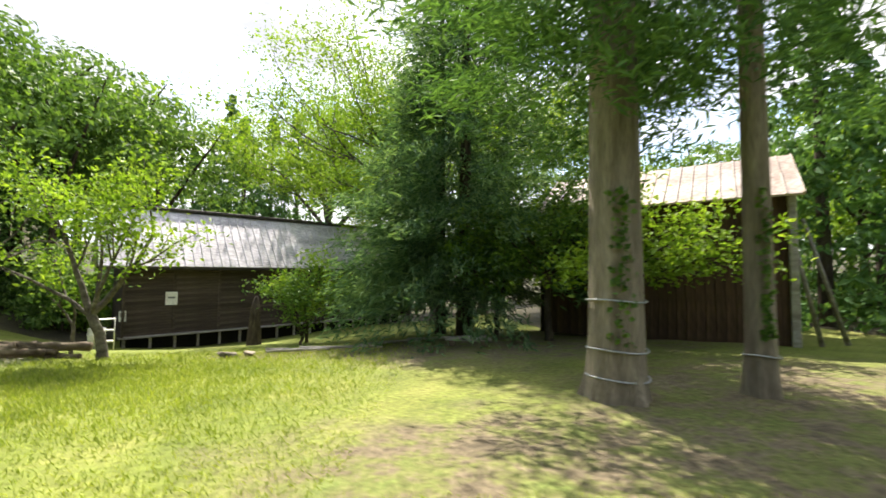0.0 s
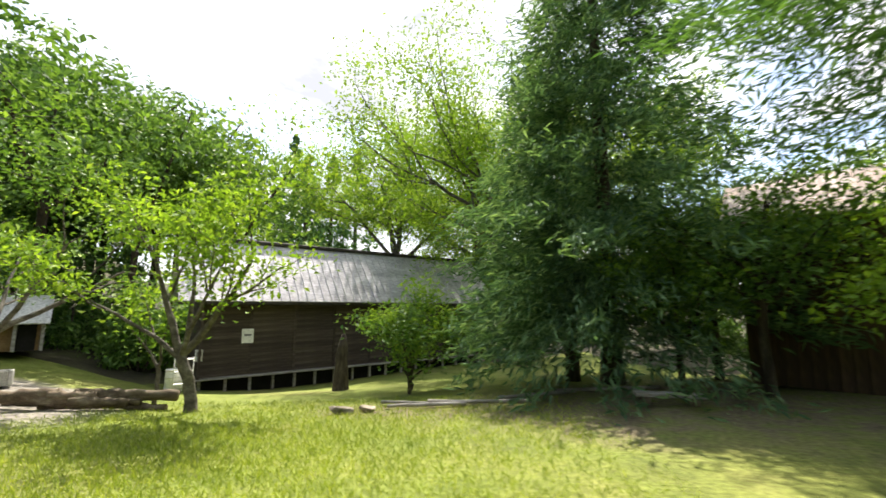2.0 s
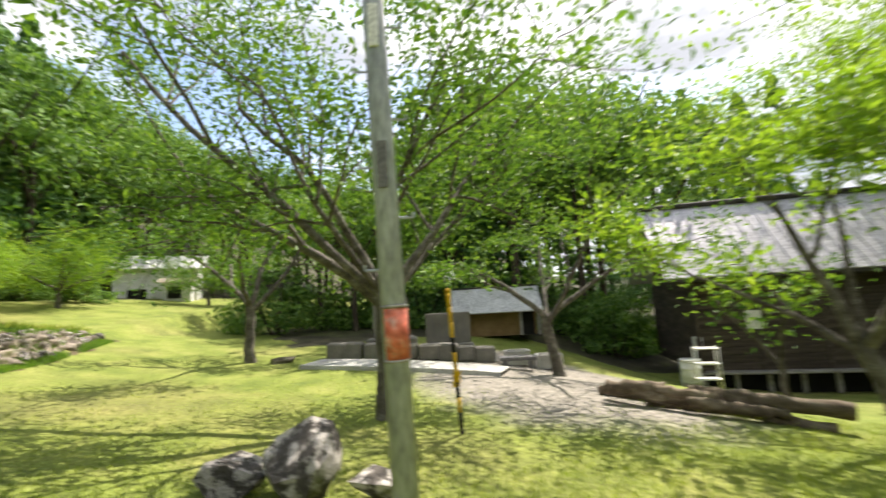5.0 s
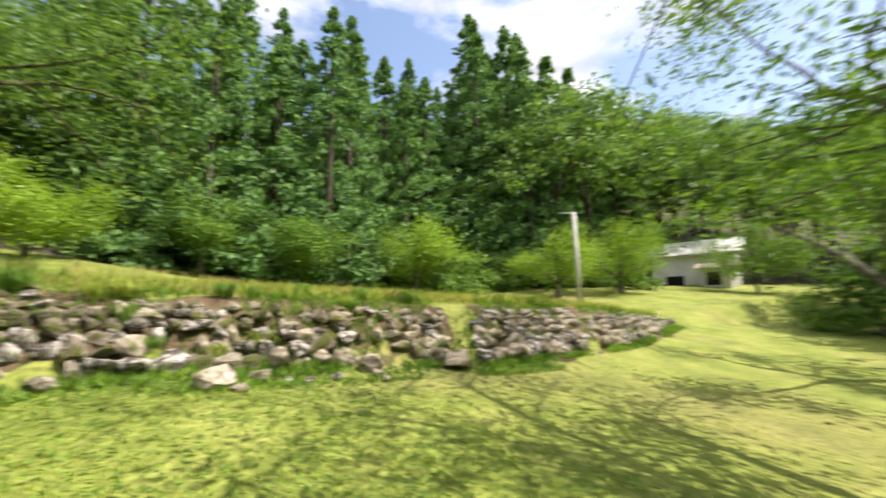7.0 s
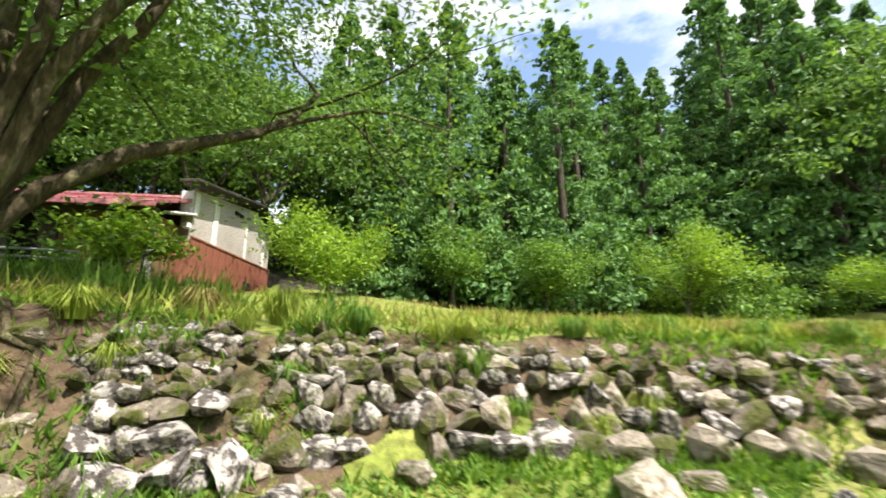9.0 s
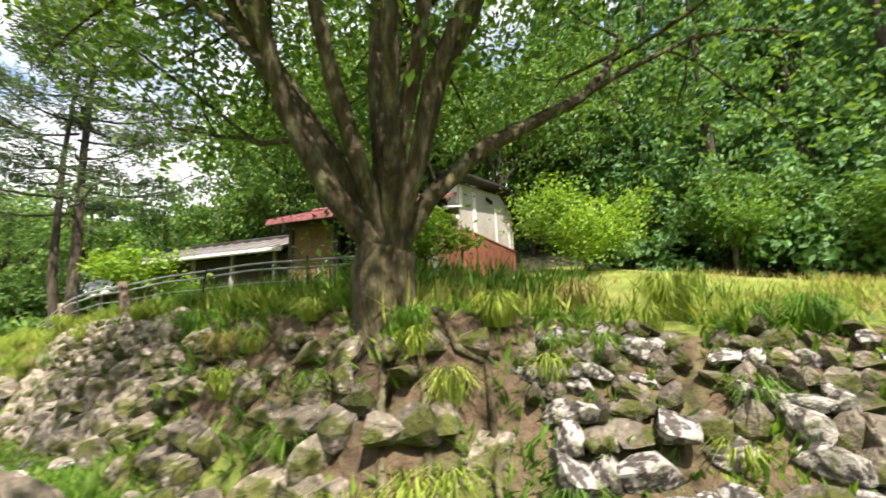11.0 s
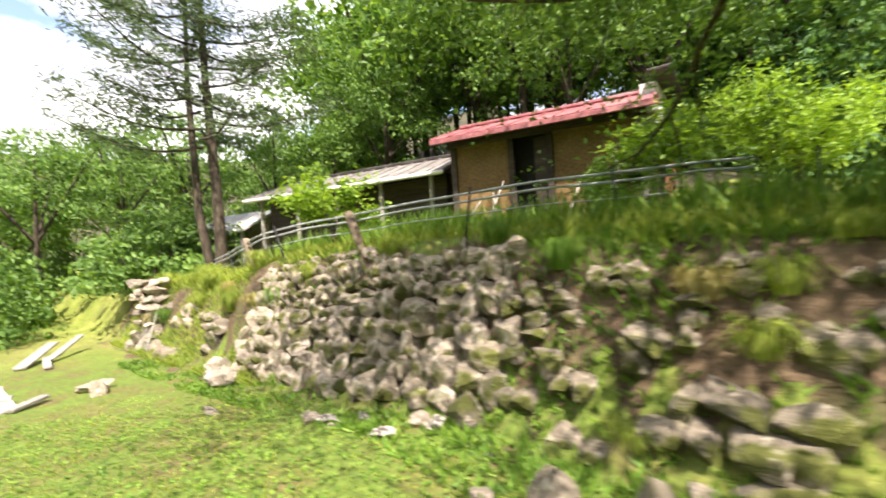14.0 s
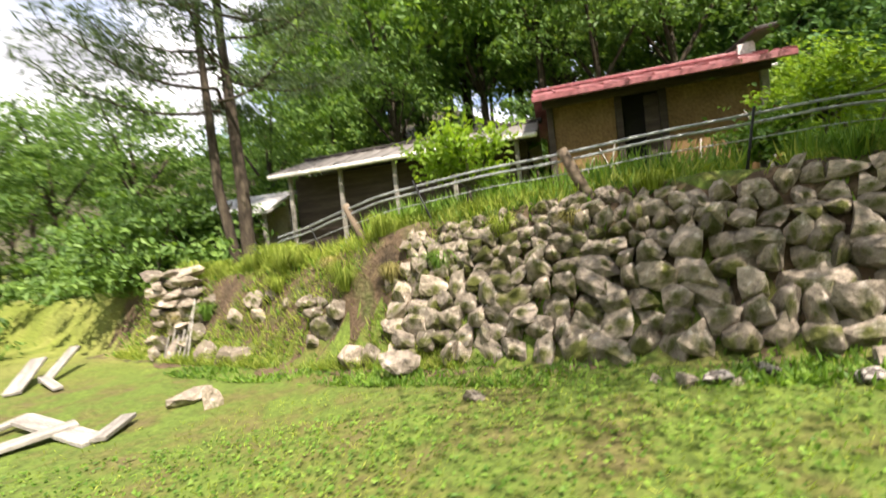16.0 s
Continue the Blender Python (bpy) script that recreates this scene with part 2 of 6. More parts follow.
STEEL = worn("galvanised_steel", (0.3, 0.32, 0.37), (0.4, 0.42, 0.47), (0.47, 0.49, 0.55), 1.2, 22, 0.7, 0.0, squeeze=(1, 1, 0.3), bump=0.1)
TAPE = worn("orange_tape", (0.5, 0.1, 0.06), (0.66, 0.18, 0.11), (0.72, 0.5, 0.42), 9, 20, 0.6, bump=0.1)
YELLOW = worn("yellow_paint", (0.5, 0.27, 0.01), (0.68, 0.4, 0.015), (0.75, 0.48, 0.04), 4, 30, 0.5, bump=0.1)
CONCRETE = worn("pale_concrete", (0.36, 0.35, 0.33), (0.48, 0.47, 0.44), (0.58, 0.57, 0.54), 1.2, 30, 0.9)
INK = worn("faded_ink", (0.1, 0.1, 0.11), (0.15, 0.15, 0.16), (0.2, 0.2, 0.2), 4, 30, 0.7)
BARK = worn("grey_bark", (0.06, 0.052, 0.042), (0.13, 0.115, 0.095), (0.24, 0.225, 0.19), 4, 22, 0.95, squeeze=(1, 1, 1.6), bump=0.9, dist=0.03)
CEDARBARK = worn("cedar_bark", (0.17, 0.14, 0.1), (0.27, 0.23, 0.17), (0.37, 0.32, 0.24), 2.2, 20, 0.95, squeeze=(3, 3, 0.3), bump=1.0, dist=0.03)
DARKBARK = worn("dark_bark", (0.03, 0.024, 0.017), (0.065, 0.05, 0.036), (0.12, 0.1, 0.07), 4, 20, 0.95, squeeze=(2, 2, 0.5), bump=0.9, dist=0.03)
MOSSBARK = worn("mossy_bark", (0.035, 0.027, 0.015), (0.085, 0.068, 0.035), (0.17, 0.16, 0.085), 5, 20, 0.95, squeeze=(1.6, 1.6, 0.5), bump=1.0, dist=0.04)
WIRE = worn("fence_wire", (0.3, 0.32, 0.33), (0.42, 0.44, 0.45), (0.52, 0.54, 0.55), 4, 30, 0.5, 0.3)
CABLE = worn("black_cable", (0.012, 0.012, 0.013), (0.018, 0.018, 0.02), (0.025, 0.025, 0.027), 4, 30, 0.6)
L_CHERRY = leafy("cherry_leaf", (0.06, 0.135, 0.026), (0.12, 0.235, 0.042), (0.215, 0.345, 0.065), 0.36)
L_LIME = leafy("lime_leaf", (0.13, 0.23, 0.028), (0.21, 0.35, 0.045), (0.31, 0.44, 0.07), 0.42)
L_OAK = leafy("dark_leaf", (0.065, 0.132, 0.034), (0.125, 0.235, 0.056), (0.21, 0.34, 0.085), 0.36)
L_CEDAR = leafy("cedar_needles", (0.06, 0.135, 0.05), (0.115, 0.235, 0.08), (0.185, 0.34, 0.11), 0.28, 0.7)
L_SPRUCE = leafy("spruce_needles", (0.055, 0.115, 0.065), (0.115, 0.215, 0.12), (0.25, 0.38, 0.21), 0.36, 0.7)
L_PINE = leafy("pine_needles", (0.052, 0.088, 0.045), (0.09, 0.142, 0.07), (0.15, 0.21, 0.1), 0.2, 0.7)
GRASS = leafy("grass_blades", (0.142, 0.203, 0.027), (0.255, 0.338, 0.048), (0.41, 0.455, 0.11), 0.35, 0.7)
DRYGRASS = leafy("dry_grass", (0.162, 0.135, 0.054), (0.297, 0.257, 0.095), (0.459, 0.405, 0.162), 0.3, 0.8)
FERN = leafy("fern_leaf", (0.074, 0.162, 0.024), (0.135, 0.257, 0.038), (0.230, 0.365, 0.061), 0.4)

# ---- mesh helpers ----


def quads(name, verts, faces, material, parent=None, smooth=True, label=""):
    """One mesh object from arrays of corners and four-sided faces."""
    v, f = np.asarray(verts, np.float32), np.asarray(faces, np.int32)
    me = bpy.data.meshes.new(name)
    me.vertices.add(len(v))
    me.vertices.foreach_set("co", v.ravel())
    me.loops.add(f.size)
    me.loops.foreach_set("vertex_index", f.ravel())
    me.polygons.add(len(f))
    me.polygons.foreach_set("loop_start", np.arange(0, f.size, 4, dtype=np.int32))
    me.polygons.foreach_set("use_smooth", np.full(len(f), smooth))
    me.update(calc_edges=True)
    me.validate()
    me.materials.append(material)
    ob = new(name, me)
    ob.parent = parent
    if label:
        ob["label"] = label
    return ob


def part(name, bm, material, parent=None, label="", smooth=False):
    me = bpy.data.meshes.new(name)
    bm.normal_update()
    for f in bm.faces:
        f.smooth = smooth
    bm.to_mesh(me)
    bm.free()
    me.materials.append(material)
    ob = new(name, me)
    ob.parent = parent
    if label:
        ob["label"] = label
    return ob


def box(bm, size, m=Matrix(), bevel=0.0):
    r = bmesh.ops.create_cube(bm, size=1, matrix=m @ Matrix.Diagonal((*size, 1)))
    if bevel:
        edges = {e for v in r["verts"] for e in v.link_edges}
        bmesh.ops.bevel(bm, geom=list(edges), offset=bevel, segments=1, affect="EDGES")


def box_part(name, size, m, material, parent=None, bevel=0.0, label=""):
    bm = bmesh.new()
    box(bm, size, Matrix(), bevel)
    ob = part(name, bm, material, parent, label)
    ob.matrix_basis = m
    return ob


def rod(bm, a, b, r0, r1=None, sides=8):
    a, b = Vector(a), Vector(b)
    d = b - a
    m = Matrix.Translation((a + b) / 2) @ d.to_track_quat("Z", "Y").to_matrix().to_4x4()
    bmesh.ops.create_cone(bm, cap_ends=True, segments=sides, radius1=r0, radius2=r0 if r1 is None else r1, depth=d.length, matrix=m)


def rod_part(name, a, b, r0, material, parent=None, r1=None, sides=8, label=""):
    bm = bmesh.new()
    rod(bm, a, b, r0, r1, sides)
    return part(name, bm, material, parent, label, True)


def tube(V, F, pts, rads, sides=7, flare=None):
    """Adds a tapered tube along pts to the lists."""
    pts = np.asarray(pts, float)
    way = np.gradient(pts, axis=0)
    way /= np.linalg.norm(way, axis=1, keepdims=True) + 1e-9
    ref = np.array([0.31, 0.87, 0.2])
    s = np.cross(way, ref)
    s /= np.linalg.norm(s, axis=1, keepdims=True) + 1e-9
    u = np.cross(s, way)
    base = sum(len(v) for v in V)
    a = np.linspace(0, 2 * np.pi, sides, endpoint=False)
    ring = pts[:, None] + np.asarray(rads)[:, None, None] * (np.cos(a)[None, :, None] * s[:, None] + np.sin(a)[None, :, None] * u[:, None])
    V.append(ring.reshape(-1, 3))
    i, j = np.meshgrid(np.arange(len(pts) - 1), np.arange(sides), indexing="ij")
    k = (j + 1) % sides
    F.append(base + np.stack([i * sides + j, i * sides + k, (i + 1) * sides + k, (i + 1) * sides + j], -1).reshape(-1, 4))


def unit(a):
    return a / (np.linalg.norm(a, axis=-1, keepdims=True) + 1e-9)


def leaf_arrays(c, axis, normal, length, width, fold=0.15):
    """Rhombic leaves, folded along the midrib, at the centres c."""
    axis = unit(axis)
    side = unit(np.cross(normal, axis))
    up = np.cross(axis, side)
    L, W = np.asarray(length)[..., None], np.asarray(width)[..., None]
    v = np.stack([c - axis * L / 2, c + side * W / 2 + up * W * fold, c + axis * L / 2 - up * L * 0.12, c - side * W / 2 + up * W * fold], 1)
    return v.reshape(-1, 3), np.arange(len(c) * 4).reshape(-1, 4)


# ---- the lie of the land ----
HEIGHTS = [
    [2.61, 2.48, 1.98, 1.06, 0.15, 0.38, 0.30],
    [2.72, 2.72, 2.27, 1.68, 0.14, 0.12, 0.27],
    [2.36, 1.89, 1.26, 1.70, 1.09, 0.56, 0.56],
    [1.01, -0.63, -0.89, -0.46, 0.51, 1.05, 0.82],
    [0.84, 0.74, 1.48, -0.05, 0.21, 0.57, 0.62],
    [0.69, 0.57, -1.42, -1.12, 0.08, 0.20, 0.67],
    [0.55, -0.37, -3.71, -1.59, -0.92, -0.40, 0.46],
    [0.28, -0.48, -2.37, -1.86, -1.90, -0.83, 0.03],
]
HX, HY = np.arange(-28, 15, 7.0), np.arange(-16, 27, 6.0)
# foot of the terrace wall, from the far west to the far east
FOOT = np.array([(-70, 42), (-45, 15), (-34, 4), (-26, -0.6), (-20, -1.6), (-15.3, -3.1), (-11.2, -5.0), (-8.6, -6.2), (-6.6, -6.1), (-4.6, -7.5), (-3.1, -9.15),
                 (-1.9, -10.0), (1.9, -12.7), (5.7, -15.4), (12, -20), (40, -38)], float)
TOP_X = [-45, -34, -26, -19, -15, -9, -6.6, -3, 0, 2, 6, 12, 30]
TOP_Z = [2.6, 2.2, 1.5, 1.9, 2.0, 2.2, 2.4, 2.55, 2.4, 1.95, 1.75, 1.4, 1.4]


def lawn_height(x, y):
    x, y = np.asarray(x, float), np.asarray(y, float)
    gx, gy = np.meshgrid(HX, HY)
    w = np.exp(-((x[..., None, None] - gx) ** 2 + (y[..., None, None] - gy) ** 2) / 50.0) + 1e-12
    return (w * np.array(HEIGHTS)).sum((-1, -2)) / w.sum((-1, -2))


def behind(x, y):
    """Metres behind the foot of the terrace wall; in front of it, less than nothing."""
    p = np.stack([np.asarray(x, float), np.asarray(y, float)], -1)
    best = np.full(p.shape[:-1], 1e9)
    sign = np.ones(p.shape[:-1])
    for a, b in zip(FOOT, FOOT[1:]):
        d = b - a
        t = np.clip(((p - a) @ d) / (d @ d), 0, 1)
        q = p - (a + t[..., None] * d)
        r = np.sqrt((q ** 2).sum(-1))
        near = r < best - 1e-6
        best = np.where(near, r, best)
        sign = np.where(near, np.where(d[0] * q[..., 1] - d[1] * q[..., 0] > 0, -1, 1), sign)
    return best * sign


def smooth(t):
    t = np.clip(t, 0, 1)
    return t * t * (3 - 2 * t)


def terrace_height(x, y, d):
    d = np.maximum(d, 0)
    g = 0.35 + 0.65 * smooth((np.asarray(x) + 17) / 5)
    return np.interp(x, TOP_X, TOP_Z) + 0.075 * np.minimum(d, 9) + 0.17 * np.clip(d - 5, 0, 8) * g + (0.3 + 0.2 * smooth((np.asarray(x) + 16) / 8) + 0.25 * smooth((-34 - np.asarray(x)) / 8)) * np.clip(d - 13, 0, 45)


def land(x, y):
    x, y = np.asarray(x, float), np.asarray(y, float)
    d = behind(x, y)
    low = lawn_height(x, y)
    low = low + 0.12 * np.maximum(np.hypot(x + 5, y - 4) - 34, 0) * smooth((y - 20) / 20) * 0.4
    return low + (terrace_height(x, y, d) - low) * smooth((d + 0.25) / 0.95)


def on_land(x, y):
    return float(land(np.array([x]), np.array([y]))[0])


def ground_axis(lo, hi, step, out):
    a = list(np.arange(lo, hi + 1e-6, step))
    s = step
    while a[-1] < out:
        s *= 1.13
        a.append(a[-1] + s)
    s = step
    while a[0] > -out:
        s *= 1.13
        a.insert(0, a[0] - s)
    return np.array(a)


gx, gy = np.meshgrid(ground_axis(-28, 13, 0.3, 500), ground_axis(-22, 24, 0.3, 500), indexing="ij")
gz = land(gx.ravel(), gy.ravel()).reshape(gx.shape)
gz = gz + 0.02 * np.sin(gx * 2.1 + 1.3 * np.sin(gy * 1.7)) * np.sin(gy * 2.4 + np.sin(gx))
ni, nj = gx.shape
ii, jj = np.meshgrid(np.arange(ni - 1), np.arange(nj - 1), indexing="ij")
cells = np.stack([ii * nj + jj, (ii + 1) * nj + jj, (ii + 1) * nj + jj + 1, ii * nj + jj + 1], -1).reshape(-1, 4)
ground = quads("ground", np.stack([gx, gy, gz], -1).reshape(-1, 3), cells, TURF)
tagged(ground, "sloping mown lawn and grassy terrace with dry patches", "ground", kind="structure")


ground.data.materials.append(FLOOR)
cx, cy = gx[:-1, :-1].ravel(), gy[:-1, :-1].ravel()
deep = behind(cx, cy)
woods = (deep > 11.5 + np.sin(cx * 0.9) + np.sin(cy * 0.7)) | ((deep < -3) & ((cy > 13.5 + 0.25 * np.sin(cx)) & (cx > 5.5) | (cx > 13.5) & (cy > -3) | (cy > 28 + 0.3 * cx) & (cx > -20) & (cy > 25) | (cx < -22.5) & (cy > 5.5 + 0.4 * np.sin(cx * 2)) | (cx < -15.5) & (cy > 17)))
ground.data.polygons.foreach_set("material_index", woods.astype(np.int32))


def bank(x0, x1):
    """Dark mossy earth behind the stones of the terrace wall."""
    xs = np.linspace(x0, x1, int((x1 - x0) / 0.12))
    rings = 12
    pts = []
    for i, x in enumerate(xs):
        k = int(np.searchsorted(FOOT[:, 0], x)) - 1
        a, b = FOOT[k], FOOT[k + 1]
        p = a + (b - a) * (x - a[0]) / (b[0] - a[0])
        d = (b - a) / np.hypot(*(b - a))
        w = np.array([d[1], -d[0]])
        for j in range(rings):
            pts.append(p + w * (-0.42 + 0.1 * math.sin(x * 5) + 0.06 * math.sin(x * 2.3) + (1.12 + 0.14 * math.sin(x * 3.1)) * j / (rings - 1)))
    pts = np.array(pts)
    z = land(pts[:, 0], pts[:, 1]) + 0.035 * np.sin(np.tile(np.linspace(0, np.pi, rings), len(xs))) + 0.012 * np.sin(pts[:, 0] * 17) * np.sin(pts[:, 1] * 13)
    i, j = np.meshgrid(np.arange(len(xs) - 1), np.arange(rings - 1), indexing="ij")
    f = np.stack([i * rings + j, (i + 1) * rings + j, (i + 1) * rings + j + 1, i * rings + j + 1], -1).reshape(-1, 4)
    return tagged(quads("earth_bank", np.c_[pts, z], f, BANK), "dark mossy earth of the terrace bank", "bank", kind="structure")


bank(-25.5, -15.0)
bank(-14.4, 7.5)

# ---- buildings ----


def thing(name, x, y, z, turn, label, category, group=""):
    e = new(name)
    e.empty_display_size = 0.2
    e.matrix_basis = pose(x, y, z, 0, 0, turn)
    return tagged(e, label, category, group)


def sheet_roof(name, width, run, rise, material, parent, at, pitch_ribs, thick=0.05, flip=1, label=""):
    """A roof plane of ribbed sheet: from the eave line (local x) up and back by run and rise."""
    slope = math.hypot(run, rise)
    bm = bmesh.new()
    box(bm, (width, slope, thick))
    n = max(2, int(width / pitch_ribs))
    ob = part(name, bm, material, parent, label)
    bm = bmesh.new()
    box(bm, (0.035, slope, 0.035))
    rib = part("rib", bm, material, ob)
    for i in range(n + 1):
        r = rib if i == 0 else new("rib", rib.data)
        r.parent = ob
        r.location = (-width / 2 + 0.018 + i * (width - 0.036) / n, 0, thick / 2 + 0.012)
    ob.matrix_basis = Matrix.Translation(at) @ pose(0, 0, 0, math.degrees(math.atan2(rise, run)), 0, 0) @ Matrix.Translation((0, slope / 2, 0))
    if flip < 0:
        ob.matrix_basis = Matrix.Translation(at) @ pose(0, 0, 0, 0, 0, 180) @ pose(0, 0, 0, math.degrees(math.atan2(rise, run)), 0, 0) @ Matrix.Translation((0, slope / 2, 0))
    return ob


def gable_wall(name, material, parent, x, depth, low, mid, high, thick, label=""):
    """An end wall in the local y-z plane with a pointed top."""
    bm = bmesh.new()
    prof = [(0, low), (depth, low), (depth, mid), (depth / 2, high), (0, mid)]
    a = [bm.verts.new((x - thick / 2, y, z)) for y, z in prof]
    b = [bm.verts.new((x + thick / 2, y, z)) for y, z in prof]
    bm.faces.new(a[::-1])
    bm.faces.new(b)
    for i in range(5):
        bm.faces.new((a[i], a[(i + 1) % 5], b[(i + 1) % 5], b[i]))
    bmesh.ops.recalc_face_normals(bm, faces=bm.faces)
    return part(name, bm, material, parent, label)


def long_house():
    """Local x runs along the front from its west corner, y goes into the house."""
    h = thing("long_house", -13.57, 16.37, 0, 44.8, "long dark wooden house with a grey ribbed metal roof", "house")
    L, wall, eave, ridge, floor = 18.6, 0.75, 2.28, 5.4, -1.1
    run, depth = 2.75, 4.0
    # front wall of horizontal boards between posts
    rows_n = 12
    step = (eave - 0.05 - floor) / rows_n
    board = None
    for bay in range(8):
        x0, x1 = 1.0 + bay * 2.08, 1.0 + (bay + 1) * 2.08
        for i in range(rows_n):
            if board is None:
                bm = bmesh.new()
                box(bm, (x1 - x0 - 0.06, 0.03, step - 0.012), Matrix(), 0.004)
                board = part("board", bm, BOARD, h)
            else:
                board = board.copy()
                scene.collection.objects.link(board)
            board.matrix_basis = pose((x0 + x1) / 2, wall + 0.004 * ((i + bay) % 2), floor + (i + 0.5) * step, 2.5, 0, 0)
    bm = bmesh.new()
    box(bm, (16.5, 0.08, eave - floor), Matrix.Translation((9.3, wall + 0.09, (eave + floor) / 2)))
    part("wall", bm, BOARD, h)
    for i in range(9):
        box_part("post", (0.12, 0.07, eave - floor), pose(1.0 + i * 2.08, wall - 0.01, (eave + floor) / 2), BOARD, h, 0.006)
    box_part("beam", (16.9, 0.1, 0.2), pose(9.3, wall - 0.02, eave - 0.08), DARKTRIM, h, 0.01)
    gable_wall("gable_wall", BOARD, h, 1.0, depth + 1.0, floor, eave - 0.2, ridge - 0.35, 0.1).location.y = wall - 0.4
    gable_wall("gable_wall", BOARD, h, 17.7, depth + 1.0, floor, eave - 0.2, ridge - 0.35, 0.1).location.y = wall - 0.4
    box_part("back_wall", (16.8, 0.1, eave - floor - 0.1), pose(9.35, depth + 1.3, (eave + floor) / 2), BOARD, h)
    sheet_roof("roof", L, run, ridge - eave, METAL, h, (L / 2, 0, eave), 0.42, label="grey ribbed metal roof")
    sheet_roof("roof", L, run, ridge - eave, METAL, h, (L / 2, 2 * run, eave), 0.42, flip=-1)
    box_part("ridge_cap", (L + 0.2, 0.42, 0.22), pose(L / 2, run, ridge + 0.02), DARKTRIM, h, 0.05)
    box_part("fascia", (L, 0.05, 0.12), pose(L / 2, 0.03, eave - 0.08), DARKTRIM, h, 0.01)
    box_part("deck", (16.9, 0.5, 0.07), pose(9.3, wall - 0.2, floor - 0.03), GREY_WOOD, h, 0.01, "pale weathered deck edge")
    for i in range(17):
        box_part("deck_post", (0.12, 0.12, 0.75), pose(1.1 + i * 1.03, wall - 0.08, floor - 0.42), GREY_WOOD, h, 0.01)
    # black sheet that stands in for the shade beneath the deck
    box_part("underfloor_shade", (16.6, 0.06, 0.8), pose(9.3, wall + 0.35, floor - 0.45), BLACK, h)
    # notice on the wall
    s = thing("wall_notice", 0, 0, 0, 0, "white notice sheet on the dark board wall", "sign")
    s.matrix_basis = h.matrix_basis @ pose(2.95, wall - 0.05, 0.67)
    box_part("sheet", (0.52, 0.012, 0.66), pose(0, 0, 0), WHITE, s, 0.003)
    box_part("text_bar", (0.3, 0.006, 0.09), pose(0, -0.01, 0.04), INK, s)
    # small white meter beside the corner
    m = thing("white_meter_box", 0, 0, 0, 0, "small white meter box on the house corner", "box")
    m.matrix_basis = h.matrix_basis @ pose(1.0, wall - 0.14, -0.1)
    box_part("body", (0.28, 0.16, 0.5), pose(0, 0, 0), WHITE, m, 0.02)
    box_part("lid", (0.2, 0.02, 0.2), pose(0, -0.09, 0.08), GREY_WOOD, m, 0.005)


def brown_shed():
    s = thing("brown_shed", 5.24, 10.8, 0.4, -33, "tall brown board shed with a rusty sheet roof", "shed")
    L, D, H, R = 5.5, 3.2, 3.6, 4.65
    for i in range(27):
        box_part("board", (L / 27 - 0.012, 0.03, H), pose((i + 0.5) * L / 27, 0.003 * (i % 2), H / 2), BROWN, s, 0.004)
    bm = bmesh.new()
    box(bm, (L, 0.06, H), Matrix.Translation((L / 2, 0.06, H / 2)))
    part("wall", bm, BROWN, s)
    gable_wall("gable_wall", BROWN, s, L - 0.06, D, 0, H, R, 0.1)
    gable_wall("gable_wall", BROWN, s, 0.06, D, 0, H, R, 0.1)
    box_part("back_wall", (L, 0.08, H), pose(L / 2, D, H / 2), BROWN, s)
    sheet_roof("roof", L + 0.5, D / 2 + 0.4, 1.3, RUSTROOF, s, (L / 2 - 0.02, -0.4, H - 0.12), 0.3, label="pale rusty corrugated roof sheet")
    sheet_roof("roof", L + 0.5, D / 2 + 0.4, 1.3, RUSTROOF, s, (L / 2 - 0.02, D + 0.4, H - 0.12), 0.3, flip=-1)
    box_part("corner_post", (0.16, 0.16, H), pose(L + 0.03, -0.03, H / 2), GREY_WOOD, s, 0.02)
    for a, b in (((10.4, 7.75), (9.72, 7.72)), ((11.05, 7.85), (10.12, 7.8))):
        p = rod_part("leaning_pole", (a[0], a[1], on_land(*a) - 0.05), (b[0], b[1], 3.4), 0.05, GREY_WOOD, None, 0.035)
        tagged(p, "grey wooden pole leaning on the brown shed", "pole", "poles leaning on the shed")


def small_shed():
    """Low shed with a pale roof beside the stones."""
    s = thing("small_shed", -22.3, 12.8, 0.15, 50.5, "small low shed with a pale metal roof", "shed")
    L, D, H, R = 4.4, 2.4, 1.15, 2.35
    sheet_roof("roof", L + 0.1, 1.9, 1.25, WHITEROOF, s, (L / 2, 0, H), 0.46, label="pale sheet-metal roof")
    sheet_roof("roof", L + 0.1, 1.6, 1.05, WHITEROOF, s, (L / 2, 3.5, H + 0.2), 0.46, flip=-1)
    box_part("ridge_cap", (L + 0.2, 0.2, 0.08), pose(L / 2, 1.9, R + 0.08), DARKTRIM, s, 0.02)
    box_part("wall", (2.9, 0.1, H + 0.25), pose(1.9, 0.55, (H + 0.25) / 2), MUD, s)
    box_part("side_wall", (0.1, 2.4, H + 0.3), pose(0.5, 1.75, (H + 0.3) / 2), MUD, s)
    box_part("side_wall", (0.1, 2.4, H + 0.3), pose(4.1, 1.75, (H + 0.3) / 2), MUD, s)
    box_part("back_wall", (3.6, 0.1, H + 0.3), pose(2.3, 2.95, (H + 0.3) / 2), MUD, s)
    for x in (0.4, 3.4, 4.25):
        box_part("post", (0.12, 0.12, H + 0.05), pose(x, 0.3, (H + 0.05) / 2), GREY_WOOD, s, 0.01)
    # black panel across the open door gap, painting the shade inside
    box_part("doorway_shade", (0.7, 0.06, 1.2), pose(3.8, 0.6, 0.6), BLACK, s)


